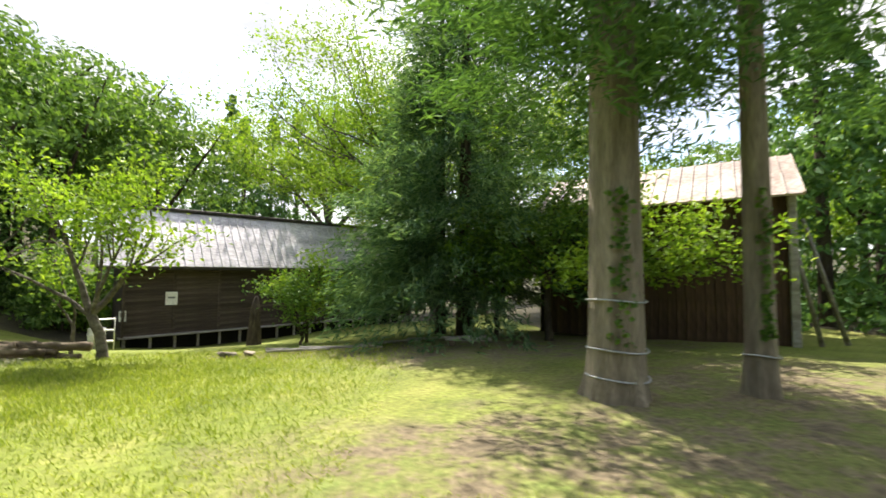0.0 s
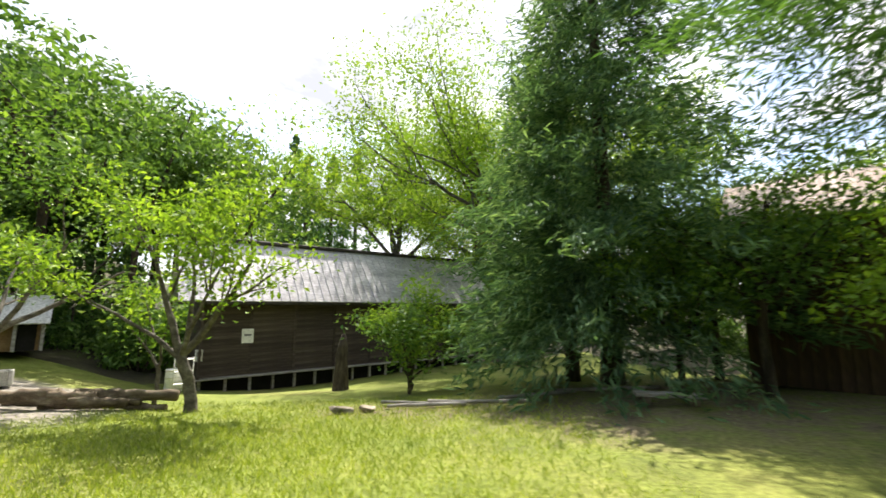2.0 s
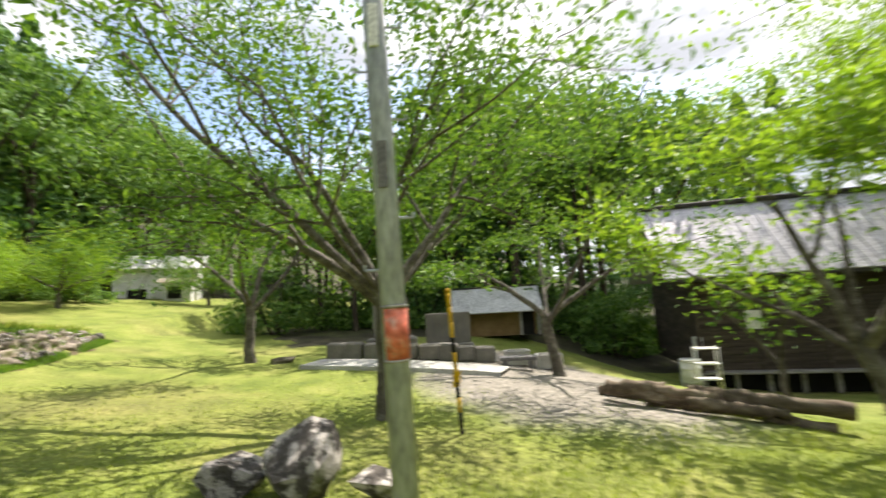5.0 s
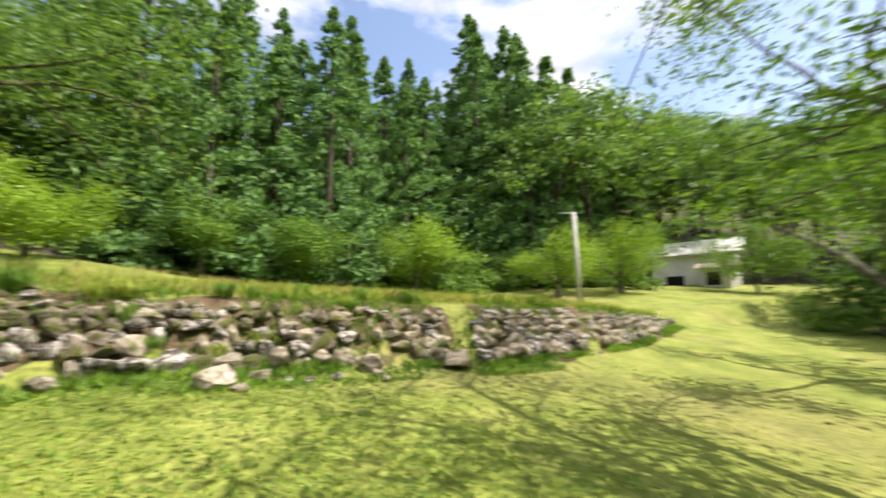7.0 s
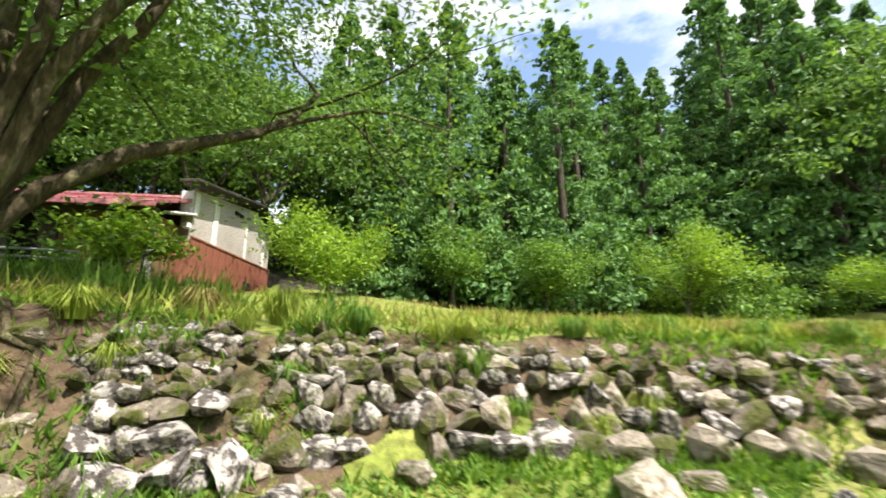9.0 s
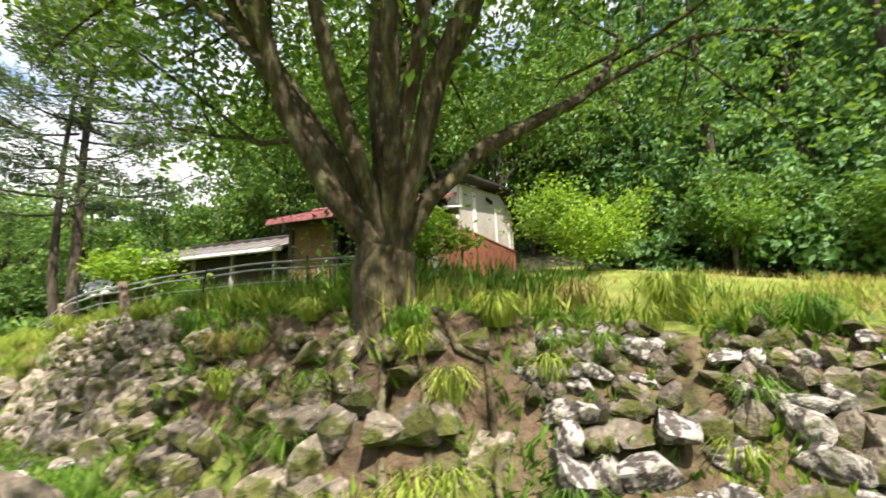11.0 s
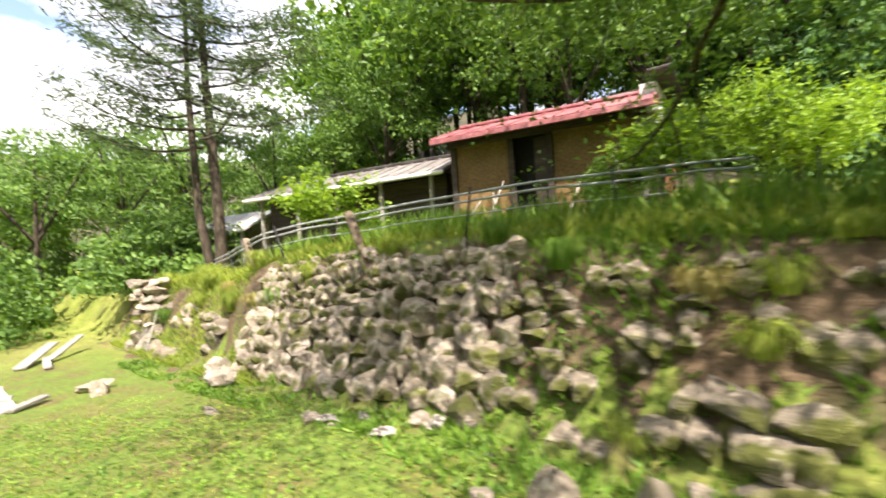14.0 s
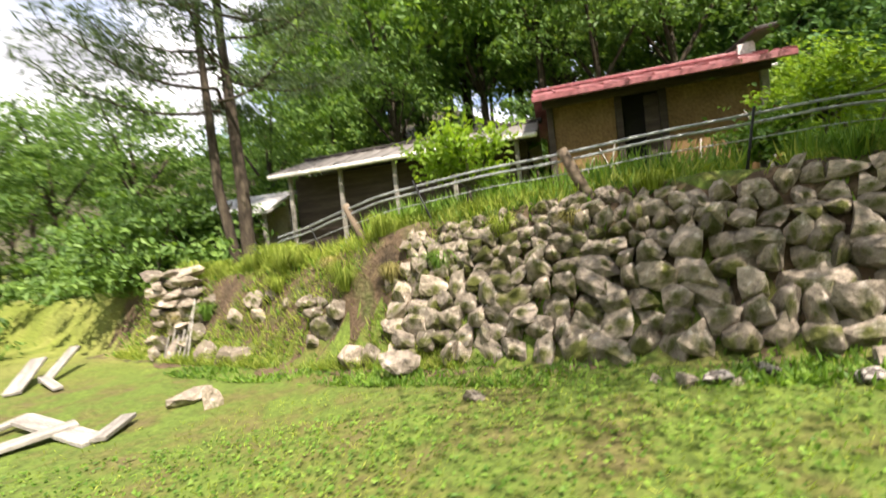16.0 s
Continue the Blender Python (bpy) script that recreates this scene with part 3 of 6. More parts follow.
def red_hut():
    """Local x from the east end of the front to the west end, y into the hill."""
    h = thing("red_roofed_hut", -2.95, -14.2, 2.6, 158.5, "ochre mud-walled hut with a red sheet roof", "hut")
    L, D, H = 4.4, 2.9, 2.3
    for x0, x1 in ((0.27, 1.53), (2.52, 4.18)):
        box_part("mud_panel", (x1 - x0, 0.1, H), pose((x0 + x1) / 2, 0.6, H / 2), MUD, h, 0.01)
    for x in (0.2, 1.6, 2.45, 4.25):
        box_part("post", (0.14, 0.14, H), pose(x, 0.57, H / 2), GREY_WOOD if x > 4 else BOARD, h, 0.012)
    # the hut's dim inside is a black panel set behind the door gap
    box_part("doorway_shade", (0.85, 0.06, H), pose(2.02, 0.75, H / 2), BLACK, h)
    box_part("door_leaf", (0.3, 0.05, H - 0.1), pose(2.26, 0.62, H / 2 - 0.05), BOARD, h, 0.008, "half-open board door")
    box_part("beam", (4.3, 0.16, 0.16), pose(2.2, 0.52, H + 0.04), BOARD, h, 0.015)
    box_part("side_wall", (0.1, D, H), pose(0.2, 2.1, H / 2), MUD, h)
    box_part("side_wall", (0.1, D, H), pose(4.25, 2.1, H / 2), MUD, h)
    box_part("back_wall", (4.2, 0.1, H), pose(2.2, 3.5, H / 2), MUD, h)
    for i in range(7):
        box_part("rafter", (0.07, 0.6, 0.08), pose(0.3 + i * 0.65, 0.35, H + 0.1, 17, 0, 0), BOARD, h, 0.006)
    sheet_roof("roof", L + 0.3, 1.95, 0.7, REDROOF, h, (L / 2, 0.0, H + 0.08), 0.45, label="faded red sheet-metal roof")
    sheet_roof("roof", L + 0.3, 1.95, 0.7, REDROOF, h, (L / 2, 3.9, H + 0.08), 0.45, flip=-1)
    box_part("fascia", (L + 0.3, 0.05, 0.1), pose(L / 2, -0.01, H + 0.03), REDROOF, h, 0.01, "dark red fascia")
    box_part("ridge_cap", (L + 0.3, 0.25, 0.08), pose(L / 2, 1.95, H + 0.83), REDROOF, h, 0.02)
    for x, y, dx, k in ((0.5, -0.1, 0.5, 1.0), (1.1, 0.0, 0.35, 1.3), (1.45, 0.1, -0.3, 1.2), (2.75, 0.1, 0.3, 1.1), (3.7, 0.0, 0.3, 1.2), (4.0, -0.1, -0.25, 1.5)):
        a = h.matrix_basis @ Vector((x, y - 0.35, 0.05))
        b = h.matrix_basis @ Vector((x + dx, y + 0.35, k))
        p = rod_part("leaning_branch", a, b, 0.035, GREY_WOOD, None, 0.015, 6)
        tagged(p, "bleached branch leaning on the mud wall", "branch", "branches leaning on the hut")


def low_barn():
    """The long low building beyond the hut, partly hidden by the hedge."""
    b = thing("low_barn", 3.6, -17.5, 2.1, 157.9, "long low barn with a pale grey sheet roof", "barn")
    L = 7.2
    sheet_roof("roof", L, 2.0, 0.75, BARNROOF, b, (L / 2, 0, 2.3), 0.46, label="pale grey sheet roof")
    sheet_roof("roof", L, 2.0, 0.75, BARNROOF, b, (L / 2, 4.0, 2.3), 0.46, flip=-1)
    box_part("ridge_cap", (L + 0.2, 0.3, 0.12), pose(L / 2, 2.0, 3.08), DARKTRIM, b, 0.03)
    box_part("gutter", (L, 0.1, 0.1), pose(L / 2, -0.06, 2.26), WHITE, b, 0.03, "white rain gutter")
    box_part("wall", (L - 0.6, 0.1, 2.3), pose(L / 2, 0.8, 1.15), BOARD, b)
    box_part("back_wall", (L - 0.6, 0.1, 2.3), pose(L / 2, 3.4, 1.15), BOARD, b)
    for x in (0.4, L - 0.4):
        box_part("side_wall", (0.1, 2.5, 2.4), pose(x, 2.1, 1.2), BOARD, b)
    for i in range(5):
        box_part("post", (0.1, 0.1, 2.3), pose(0.5 + i * 1.55, 0.25, 1.15), GREY_WOOD, b, 0.01)
    s = thing("lean_to_roof", 6.4, -18.6, 1.9, 157.9, "small ribbed lean-to roof beside the barn", "roof")
    sheet_roof("roof", 2.9, 1.5, 0.75, WHITEROOF, s, (1.4, 0, 1.55), 0.2)
    for x in (0.1, 2.6):
        box_part("post", (0.1, 0.1, 1.75), pose(x, 0.2, 0.8), GREY_WOOD, s, 0.01)
        box_part("post", (0.1, 0.1, 2.2), pose(x, 1.3, 1.05), GREY_WOOD, s, 0.01)
    box_part("wall", (2.6, 0.08, 1.9), pose(1.35, 1.35, 0.9), PLASTER, s)


def grey_house():
    """Its gable runs along local x, away from the lawn; local y goes into the house."""
    g = thing("grey_gabled_house", -7.8, -14.0, 2.9, 241.4, "grey plastered house with a rust-red sheet skirt", "house")
    W = 4.8
    bm = bmesh.new()
    prof = [(0, 0), (W, 0), (W, 3.1), (W * 0.72, 3.5), (0, 2.95)]
    a = [bm.verts.new((x, 0, z)) for x, z in prof]
    b = [bm.verts.new((x, 0.15, z)) for x, z in prof]
    bm.faces.new(a)
    bm.faces.new(b[::-1])
    for i in range(5):
        bm.faces.new((a[(i + 1) % 5], a[i], b[i], b[(i + 1) % 5]))
    bmesh.ops.recalc_face_normals(bm, faces=bm.faces)
    part("gable_wall", bm, PLASTER, g)
    for (x0, z0), (x1, z1), y0, y1 in (((-0.5, 2.95), (1.9, 3.356), -0.36, 0.12), ((1.9, 3.356), (W * 0.72, 3.62), -0.36, 1.6), ((W * 0.72, 3.62), (W + 0.45, 2.85), -0.36, 1.6)):
        d = math.hypot(x1 - x0, z1 - z0)
        box_part("roof", (d + 0.03, y1 - y0, 0.08), pose((x0 + x1) / 2, (y0 + y1) / 2, (z0 + z1) / 2 + 0.05, 0, -math.degrees(math.atan2(z1 - z0, x1 - x0)), 0), DARKTRIM, g, 0.02, "dark sheet roof with a worn edge")
    for i in range(16):
        x0 = -0.75 + i * (W + 0.7) / 16
        top = 1.72 - 0.3 * smooth(-x0 / 0.8)
        box_part("sheet_panel", ((W + 0.7) / 16 - 0.008, 0.03, float(top)), pose(x0 + 0.17, -0.05 - 0.004 * (i % 2), float(top) / 2), RUST, g, 0.004)
    box_part("skirt_rail", (W + 0.1, 0.06, 0.05), pose(W / 2, -0.06, 1.74), RUST, g, 0.008)
    box_part("skirt_vent", (0.42, 0.06, 0.24), pose(3.1, -0.075, 0.95), BLACK, g, 0.01)
    for x, z0, z1, w in ((1.05, 1.78, 2.95, 0.24), (2.9, 1.78, 2.9, 0.13), (4.3, 1.78, 2.7, 0.16), (0.1, 2.3, 2.9, 0.2)):
        box_part("plaster_patch", (w, 0.02, z1 - z0), pose(x, -0.012, (z0 + z1) / 2), WHITE, g, 0.004, "bare white plaster strip")
    box_part("vent", (0.5, 0.05, 0.12), pose(2.3, -0.03, 3.02), BLACK, g, 0.01)
    box_part("front_wall", (0.15, 0.12, 2.9), pose(0.08, 0.22, 1.45), PLASTER, g)
    box_part("front_wall", (0.15, 1.4, 3.1), pose(2.0, 0.9, 1.55), PLASTER, g)
    box_part("back_wall", (0.15, 1.5, 3.0), pose(W - 0.08, 0.9, 1.5), PLASTER, g)
    box_part("side_wall", (W - 2.0, 0.12, 2.85), pose(W / 2 + 0.98, 1.52, 1.42), PLASTER, g)
    box_part("upper_boards", (0.04, 0.3, 0.62), pose(-0.03, 0.16, 2.6), WHITE, g, 0.008, "pale upper boards")
    box_part("awning", (0.9, 0.4, 0.05), pose(-0.42, 0.1, 2.2, 0, -14, 0), WHITEROOF, g, 0.01, "pale sheet awning")
    for y in (0.05,):
        box_part("lamp_box", (0.14, 0.16, 0.14), pose(-0.12, y, 2.0), WHITE, g, 0.02)


def white_house():
    w = thing("white_cottage", -43.5, 0.2, 2.6, 82, "distant white cottage with a pale tiled roof", "house")
    box_part("wall", (5.5, 3.6, 3.2), pose(0, 2.2, 1.6), WHITE, w, 0.02)
    box_part("porch_wall", (1.8, 1.6, 2.0), pose(1.6, -0.3, 1.0), WHITE, w, 0.02)
    box_part("window_pane", (0.9, 0.06, 0.9), pose(1.4, -1.12, 1.25), BLACK, w)
    box_part("window_pane", (1.2, 0.06, 0.9), pose(-1.2, 0.38, 1.2), BLACK, w)
    sheet_roof("roof", 6.6, 2.6, 1.3, WHITEROOF, w, (0, -0.3, 3.15), 0.5, label="pale grey roof")
    sheet_roof("roof", 6.6, 2.6, 1.3, WHITEROOF, w, (0, 4.9, 3.15), 0.5, flip=-1)
    sheet_roof("porch_roof", 2.5, 1.2, 0.45, RUSTROOF, w, (1.6, -1.5, 1.98), 0.5)


long_house()
brown_shed()
small_shed()
red_hut()
low_barn()
grey_house()
white_house()

# ---- things on the lawn and in the yard ----


def utility_pole(x, y, lean_x, lean_y, height, r0, r1, label, material=STEEL):
    z = on_land(x, y)
    p = thing("utility_pole", x, y, z, 0, label, "pole")
    top = Vector((lean_x, lean_y, height))
    bm = bmesh.new()
    rod(bm, (0, 0, -0.3), top, r0, r1, 20)
    part("shaft", bm, material, p, "", True)
    return p, top


p, top = utility_pole(-8.72, 3.13, -0.1, -0.22, 8.5, 0.108, 0.088, "grey steel utility pole with a faded orange tape band")


def up_pole(f):
    return top * f


bm = bmesh.new()
rod(bm, up_pole(1.26 / 8.5), up_pole(1.68 / 8.5), 0.11, 0.109, 20)
part("tape_band", bm, TAPE, p, "faded orange warning tape", True)
for f in (1.25, 1.69):
    rod_part("clamp", up_pole((f - 0.012) / 8.5), up_pole((f + 0.012) / 8.5), 0.114, GREY_WOOD, p, sides=20)
for i in range(9):
    f = (2.0 + 0.45 * i) / 8.5
    side = Vector((0.42, 0.9, 0)) * (1 if i % 2 else -1)
    c = up_pole(f)
    bm = bmesh.new()
    rod(bm, c, c + side * 0.22, 0.012, 0.012, 6)
    rod(bm, c + side * 0.22, c + side * 0.22 + Vector((0, 0, 0.05)), 0.012, 0.012, 6)
    part("step_bolt", bm, STEEL, p)
for f in (2.9, 4.2):
    box_part("tag", (0.09, 0.03, 0.42), Matrix.Translation(up_pole(f / 8.5) + Vector((0.08, -0.06, 0))) @ pose(0, 0, 0, 0, 0, 55), SLATE if f < 3 else WHITE, p, 0.006)

q, far_top = utility_pole(-26.6, -4.2, 0.1, 0, 4.4, 0.1, 0.08, "pale concrete pole on the grassy terrace", CONCRETE)
rod_part("arm", far_top * 0.99, far_top * 0.99 + Vector((0.2, -0.65, 0.05)), 0.03, STEEL, q)
q, e_top = utility_pole(20.8, -21.9, 0.3, 0.2, 7.6, 0.13, 0.1, "grey concrete pole beyond the terrace end")
box_part("crossarm", (1.4, 0.09, 0.09), Matrix.Translation(e_top * 0.97) @ pose(0, 0, 0, 0, 0, 30), STEEL, q, 0.01)


def cable(a, b, sag, r, material, label):
    pts = []
    for i in range(25):
        t = i / 24
        v = Vector(a).lerp(Vector(b), t)
        v.z -= sag * 4 * t * (1 - t)
        pts.append(v)
    V, F = [], []
    tube(V, F, pts, [r] * 25, 6)
    return tagged(quads("overhead_cable", np.concatenate(V), np.concatenate(F), material), label, "cable", "overhead cables")


cable(Vector((-8.72, 3.13, 0.3)) + top * 0.98, Vector((-26.6, -4.2, 2.6)) + far_top * 0.98, 0.6, 0.016, CABLE, "black overhead cable from the steel pole")
cable(Vector((-8.72, 3.13, 0.3)) + top * 0.95, (-16.5, -30, 15), 0.5, 0.014, CABLE, "black overhead cable towards the wooded slope")
cable(Vector((-8.72, 3.13, 0.3)) + top * 0.96, (-15.0, 19.0, 4.4), 0.5, 0.014, CABLE, "black overhead cable to the long house")


def snow_stake():
    x, y = -10.43, 4.88
    s = thing("snow_stake", x, y, on_land(x, y), 0, "leaning yellow and black snow marker stake", "stake")
    a, b = Vector((0, 0, -0.1)), Vector((0.24, -0.27, 1.93))
    for i in range(10):
        u, v = a.lerp(b, i / 10), a.lerp(b, (i + 0.999) / 10)
        rod_part("band", u, v, 0.028, BLACK if i in (0, 1, 3, 6) else YELLOW, s, sides=10)
    rod_part("cap", b, b + Vector((0, 0, 0.05)), 0.04, YELLOW, s, 0.02, 10)
    box_part("reflector", (0.1, 0.03, 0.22), Matrix.Translation(a.lerp(b, 0.42)) @ pose(0, 0, 0, 8, 6, 60), YELLOW, s, 0.01)


snow_stake()


def monuments():
    x, y = -18.45, 7.75
    m = thing("memorial_stone", x, y, on_land(x, y) + 0.1, 64, "tall rounded memorial stone on a plinth", "monument")
    bm = bmesh.new()
    prof = [(-0.62, 0.42), (0.62, 0.42), (0.6, 1.6), (0.48, 1.98), (0.2, 2.14), (-0.15, 2.16), (-0.5, 1.95), (-0.62, 1.5)]
    f = [bm.verts.new((a, -0.16, z)) for a, z in prof]
    g = [bm.verts.new((a, 0.18, z)) for a, z in prof]
    bm.faces.new(f)
    bm.faces.new(g[::-1])
    for i in range(len(prof)):
        bm.faces.new((f[i], g[i], g[(i + 1) % len(prof)], f[(i + 1) % len(prof)]))
    bmesh.ops.recalc_face_normals(bm, faces=bm.faces)
    bmesh.ops.bevel(bm, geom=list(bm.edges), offset=0.03, segments=2, affect="EDGES")
    part("slab", bm, GRANITE, m)
    box_part("plinth", (1.7, 0.8, 0.4), pose(0, 0, 0.22), GRANITE, m, 0.05)
    for i in range(4):
        box_part("text_bar", (0.05, 0.008, 0.9), pose(-0.27 + 0.18 * i, -0.165, 1.25), SLATE, m)
    x, y = -17.6, 9.5
    s = thing("inscribed_slab", x, y, on_land(x, y), 60, "wide grey upright stone slab", "monument")
    box_part("slab", (1.55, 0.16, 1.05), pose(0, 0, 0.85), GRANITE, s, 0.02)
    box_part("foot", (1.7, 0.5, 0.35), pose(0, 0, 0.16), GRANITE, s, 0.04)
    for i in range(6):
        box_part("text_bar", (0.03, 0.008, 0.7), pose(-0.5 + 0.2 * i, -0.085, 0.88), SLATE, s)
    rng = random.Random(5)
    for i in range(9):
        t = i / 8
        x, y = -18.6 + 3.0 * t + rng.uniform(-0.05, 0.05), 5.9 + 3.6 * t
        k = box_part("border_stone", (0.55 + rng.uniform(-0.08, 0.12), 0.42, 0.5 + rng.uniform(-0.06, 0.08)), pose(x, y, on_land(x, y) + 0.22, rng.uniform(-3, 3), rng.uniform(-3, 3), 50 + rng.uniform(-8, 8)), GRANITE, None, 0.05)
        tagged(k, "squared dark granite border stone", "stone", "border stones by the memorial")
    bm = bmesh.new()
    n = 14
    rows_v = []
    for i in range(n):
        t = i / (n - 1)
        x, y = -17.9 + 4.2 * t, 4.9 + 3.7 * t
        rows_v.append([bm.verts.new((x + dx, y + dy, on_land(x + dx, y + dy) + h)) for dx, dy, h in ((0.3, -0.45, -0.05), (0.28, -0.42, 0.1), (-0.35, 0.45, 0.11), (-0.37, 0.48, -0.05))])
    for a, b in zip(rows_v, rows_v[1:]):
        for j in range(3):
            bm.faces.new((a[j], b[j], b[j + 1], a[j + 1]))
    bmesh.ops.recalc_face_normals(bm, faces=bm.faces)
    tagged(part("concrete_path", bm, CONCRETE), "pale concrete strip before the memorial stones", "path", kind="structure")


monuments()


def yard_clutter():
    for dx, label in ((0.0, "open concrete planter block in the gravel yard"), (0.95, "second concrete planter block in the gravel yard")):
        x, y = -14.9 + dx * 0.62, 10.1 + dx * 0.75
        b = thing("concrete_planter", x, y, on_land(x, y) + 0.03, 50, label, "planter", "concrete planters")
        for sx in (-0.33, 0.33):
            box_part("side", (0.1, 0.5, 0.42), pose(sx, 0, 0.21), CONCRETE, b, 0.02)
        for sy in (-0.22, 0.22):
            box_part("side", (0.56, 0.07, 0.42), pose(0, sy, 0.21), CONCRETE, b, 0.02)
        box_part("soil", (0.56, 0.37, 0.06), pose(0, 0, 0.3), SOIL, b)
    x, y = -14.2, 9.5
    c = thing("low_stone_seat", x, y, on_land(x, y) + 0.03, 50, "low dark stone seat on the gravel", "bench")
    box_part("seat", (1.0, 0.35, 0.1), pose(0, 0, 0.28), SLATE, c, 0.02)
    for sx in (-0.35, 0.35):
        box_part("leg", (0.14, 0.3, 0.24), pose(sx, 0, 0.12), SLATE, c, 0.02)
    # satellite dish on a thin mast behind the small shed
    d = thing("satellite_dish", -22.75, 13.25, on_land(-22.75, 13.25), 0, "small white satellite dish on a thin mast", "dish")
    rod_part("mast", (0, 0, -0.1), (0, 0, 2.95), 0.03, STEEL, d)
    bm = bmesh.new()
    bmesh.ops.create_uvsphere(bm, u_segments=20, v_segments=10, radius=0.4)
    bmesh.ops.delete(bm, geom=[v for v in bm.verts if v.co.z > -0.2], context="VERTS")
    bmesh.ops.solidify(bm, geom=list(bm.faces), thickness=0.015)
    k = part("dish", bm, WHITE, d, "", True)
    k.matrix_basis = Matrix.Translation((0.25, -0.2, 3.0)) @ pose(0, 0, 0, 60, 0, 60)
    # white drum and frame beside the long house
    x, y = -12.6, 15.4
    w = thing("white_drum", x, y, on_land(x, y), 0, "white plastic drum beside the long house", "drum")
    bm = bmesh.new()
    rod(bm, (0, 0, 0), (0, 0, 0.85), 0.3, 0.3, 20)
    part("body", bm, WHITE, w, "", True)
    for z in (0.2, 0.6, 0.86):
        rod_part("hoop", (0, 0, z - 0.02), (0, 0, z + 0.02), 0.315, WHITE, w, sides=20)
    x, y = -11.9, 15.0
    t = thing("white_folding_rack", x, y, on_land(x, y), 40, "white metal rack with open shelves", "rack")
    for sx in (-0.3, 0.3):
        for sy in (-0.18, 0.18):
            rod_part("leg", (sx, sy, 0), (sx, sy, 1.3), 0.018, WHITE, t)
    for z in (0.35, 0.8, 1.25):
        box_part("shelf", (0.64, 0.4, 0.03), pose(0, 0, z), WHITE, t, 0.005)


yard_clutter()


def log(name, a, b, r, material, label, group, seed):
    """A knotty, bent log with sawn ends."""
    rng = np.random.default_rng(seed)
    n, sides = 9, 9
    a, b = np.array(a, float), np.array(b, float)
    pts = np.array([a + (b - a) * i / (n - 1) for i in range(n)]) + rng.normal(0, r * 0.14, (n, 3))
    V, F = [], []
    tube(V, F, np.vstack([pts[:1], pts, pts[-1:]]), np.r_[0.01, r * (1 + rng.normal(0, 0.07, n)), 0.01], sides)
    return tagged(quads(name, np.concatenate(V), np.concatenate(F), material), label, "log", group)


rng_logs = np.random.default_rng(8)
for i in range(13):
    t = i / 12
    x, y = -10.4 + 2.3 * t + rng_logs.uniform(-0.25, 0.25), 8.55 + 0.9 * t + rng_logs.uniform(-0.3, 0.45)
    a = radians(25 + rng_logs.uniform(-18, 18))
    l = rng_logs.uniform(0.35, 0.75)
    z = on_land(x, y) + 0.08 + 0.13 * (i % 3)
    log("log", (x - l * math.cos(a), y - l * math.sin(a), z + rng_logs.uniform(-0.03, 0.05)), (x + l * math.cos(a), y + l * math.sin(a), z - 0.05), rng_logs.uniform(0.07, 0.14), LOGWOOD,
        "weathered log lying in the low log pile", "logs edging the gravel yard", 30 + i)
x, y = -6.0, 15.6
V, F = [], []
tube(V, F, [(x, y, on_land(x, y) - 0.2), (x, y, on_land(x, y) + 0.1), (x, y, 0.1), (x + 0.03, y, 0.5), (x + 0.05, y, 1.0), (x + 0.06, y, 1.05)], [0.34, 0.3, 0.22, 0.2, 0.08, 0.01], 12)
tagged(quads("tree_stump", np.concatenate(V), np.concatenate(F), DARKBARK), "dark upright dead tree stump", "stump")

x, y = 2.75, 8.75
b = thing("plank_trestle", x, y, on_land(x, y) + 0.05, -4, "pale weathered plank on short blocks", "plank")
box_part("plank", (1.15, 0.22, 0.06), pose(0, 0, 0.16, 3, 0, 0), GREY_WOOD, b, 0.01)
box_part("block", (0.14, 0.2, 0.14), pose(0.4, 0, 0.06), LOGWOOD, b, 0.02)
box_part("block", (0.14, 0.2, 0.14), pose(-0.4, 0, 0.06), LOGWOOD, b, 0.02)
k = box_part("paving_slab", (0.95, 0.6, 0.08), pose(-5.85, 2.9, on_land(-5.85, 2.9) - 0.005, 2, -2, 62), SLATE, None, 0.015)
tagged(k, "flat dark paving slab sunk in the lawn", "slab")
for x, y, l, w, turn, tilt in ((4.35, -11.05, 1.7, 0.24, 148, 2), (5.3, -11.2, 1.1, 0.14, 77, 3), (4.7, -10.5, 1.6, 0.24, 45, 2), (3.6, -10.85, 0.6, 0.16, 95, 2), (7.2, -14.1, 1.5, 0.24, 115, 12), (7.0, -14.6, 1.3, 0.16, 105, 18), (6.5, -13.7, 0.9, 0.14, 140, 6)):
    k = box_part("plank", (l, w, 0.055), pose(x, y, on_land(x, y) + 0.05 + 0.5 * l * abs(math.sin(radians(tilt))), 0, tilt, turn), GREY_WOOD, None, 0.008)
    tagged(k, "silver-grey weathered plank lying on the grass", "plank", "loose planks on the grass")
for x, y, l, turn in ((-1.7, 9.3, 1.6, 8), (-0.6, 9.5, 2.2, 4), (-2.2, 9.7, 1.2, -12), (0.6, 10.2, 1.8, 20), (2.2, 10.8, 2.4, 10)):
    z = on_land(x, y) + 0.05
    c, s = math.cos(radians(turn)) * l / 2, math.sin(radians(turn)) * l / 2
    log("fallen_branch", (x - c, y - s, z), (x + c, y + s, z + 0.05), 0.035, GREY_WOOD, "bleached fallen branch on the ground", "fallen branches", int(100 + x * 7))


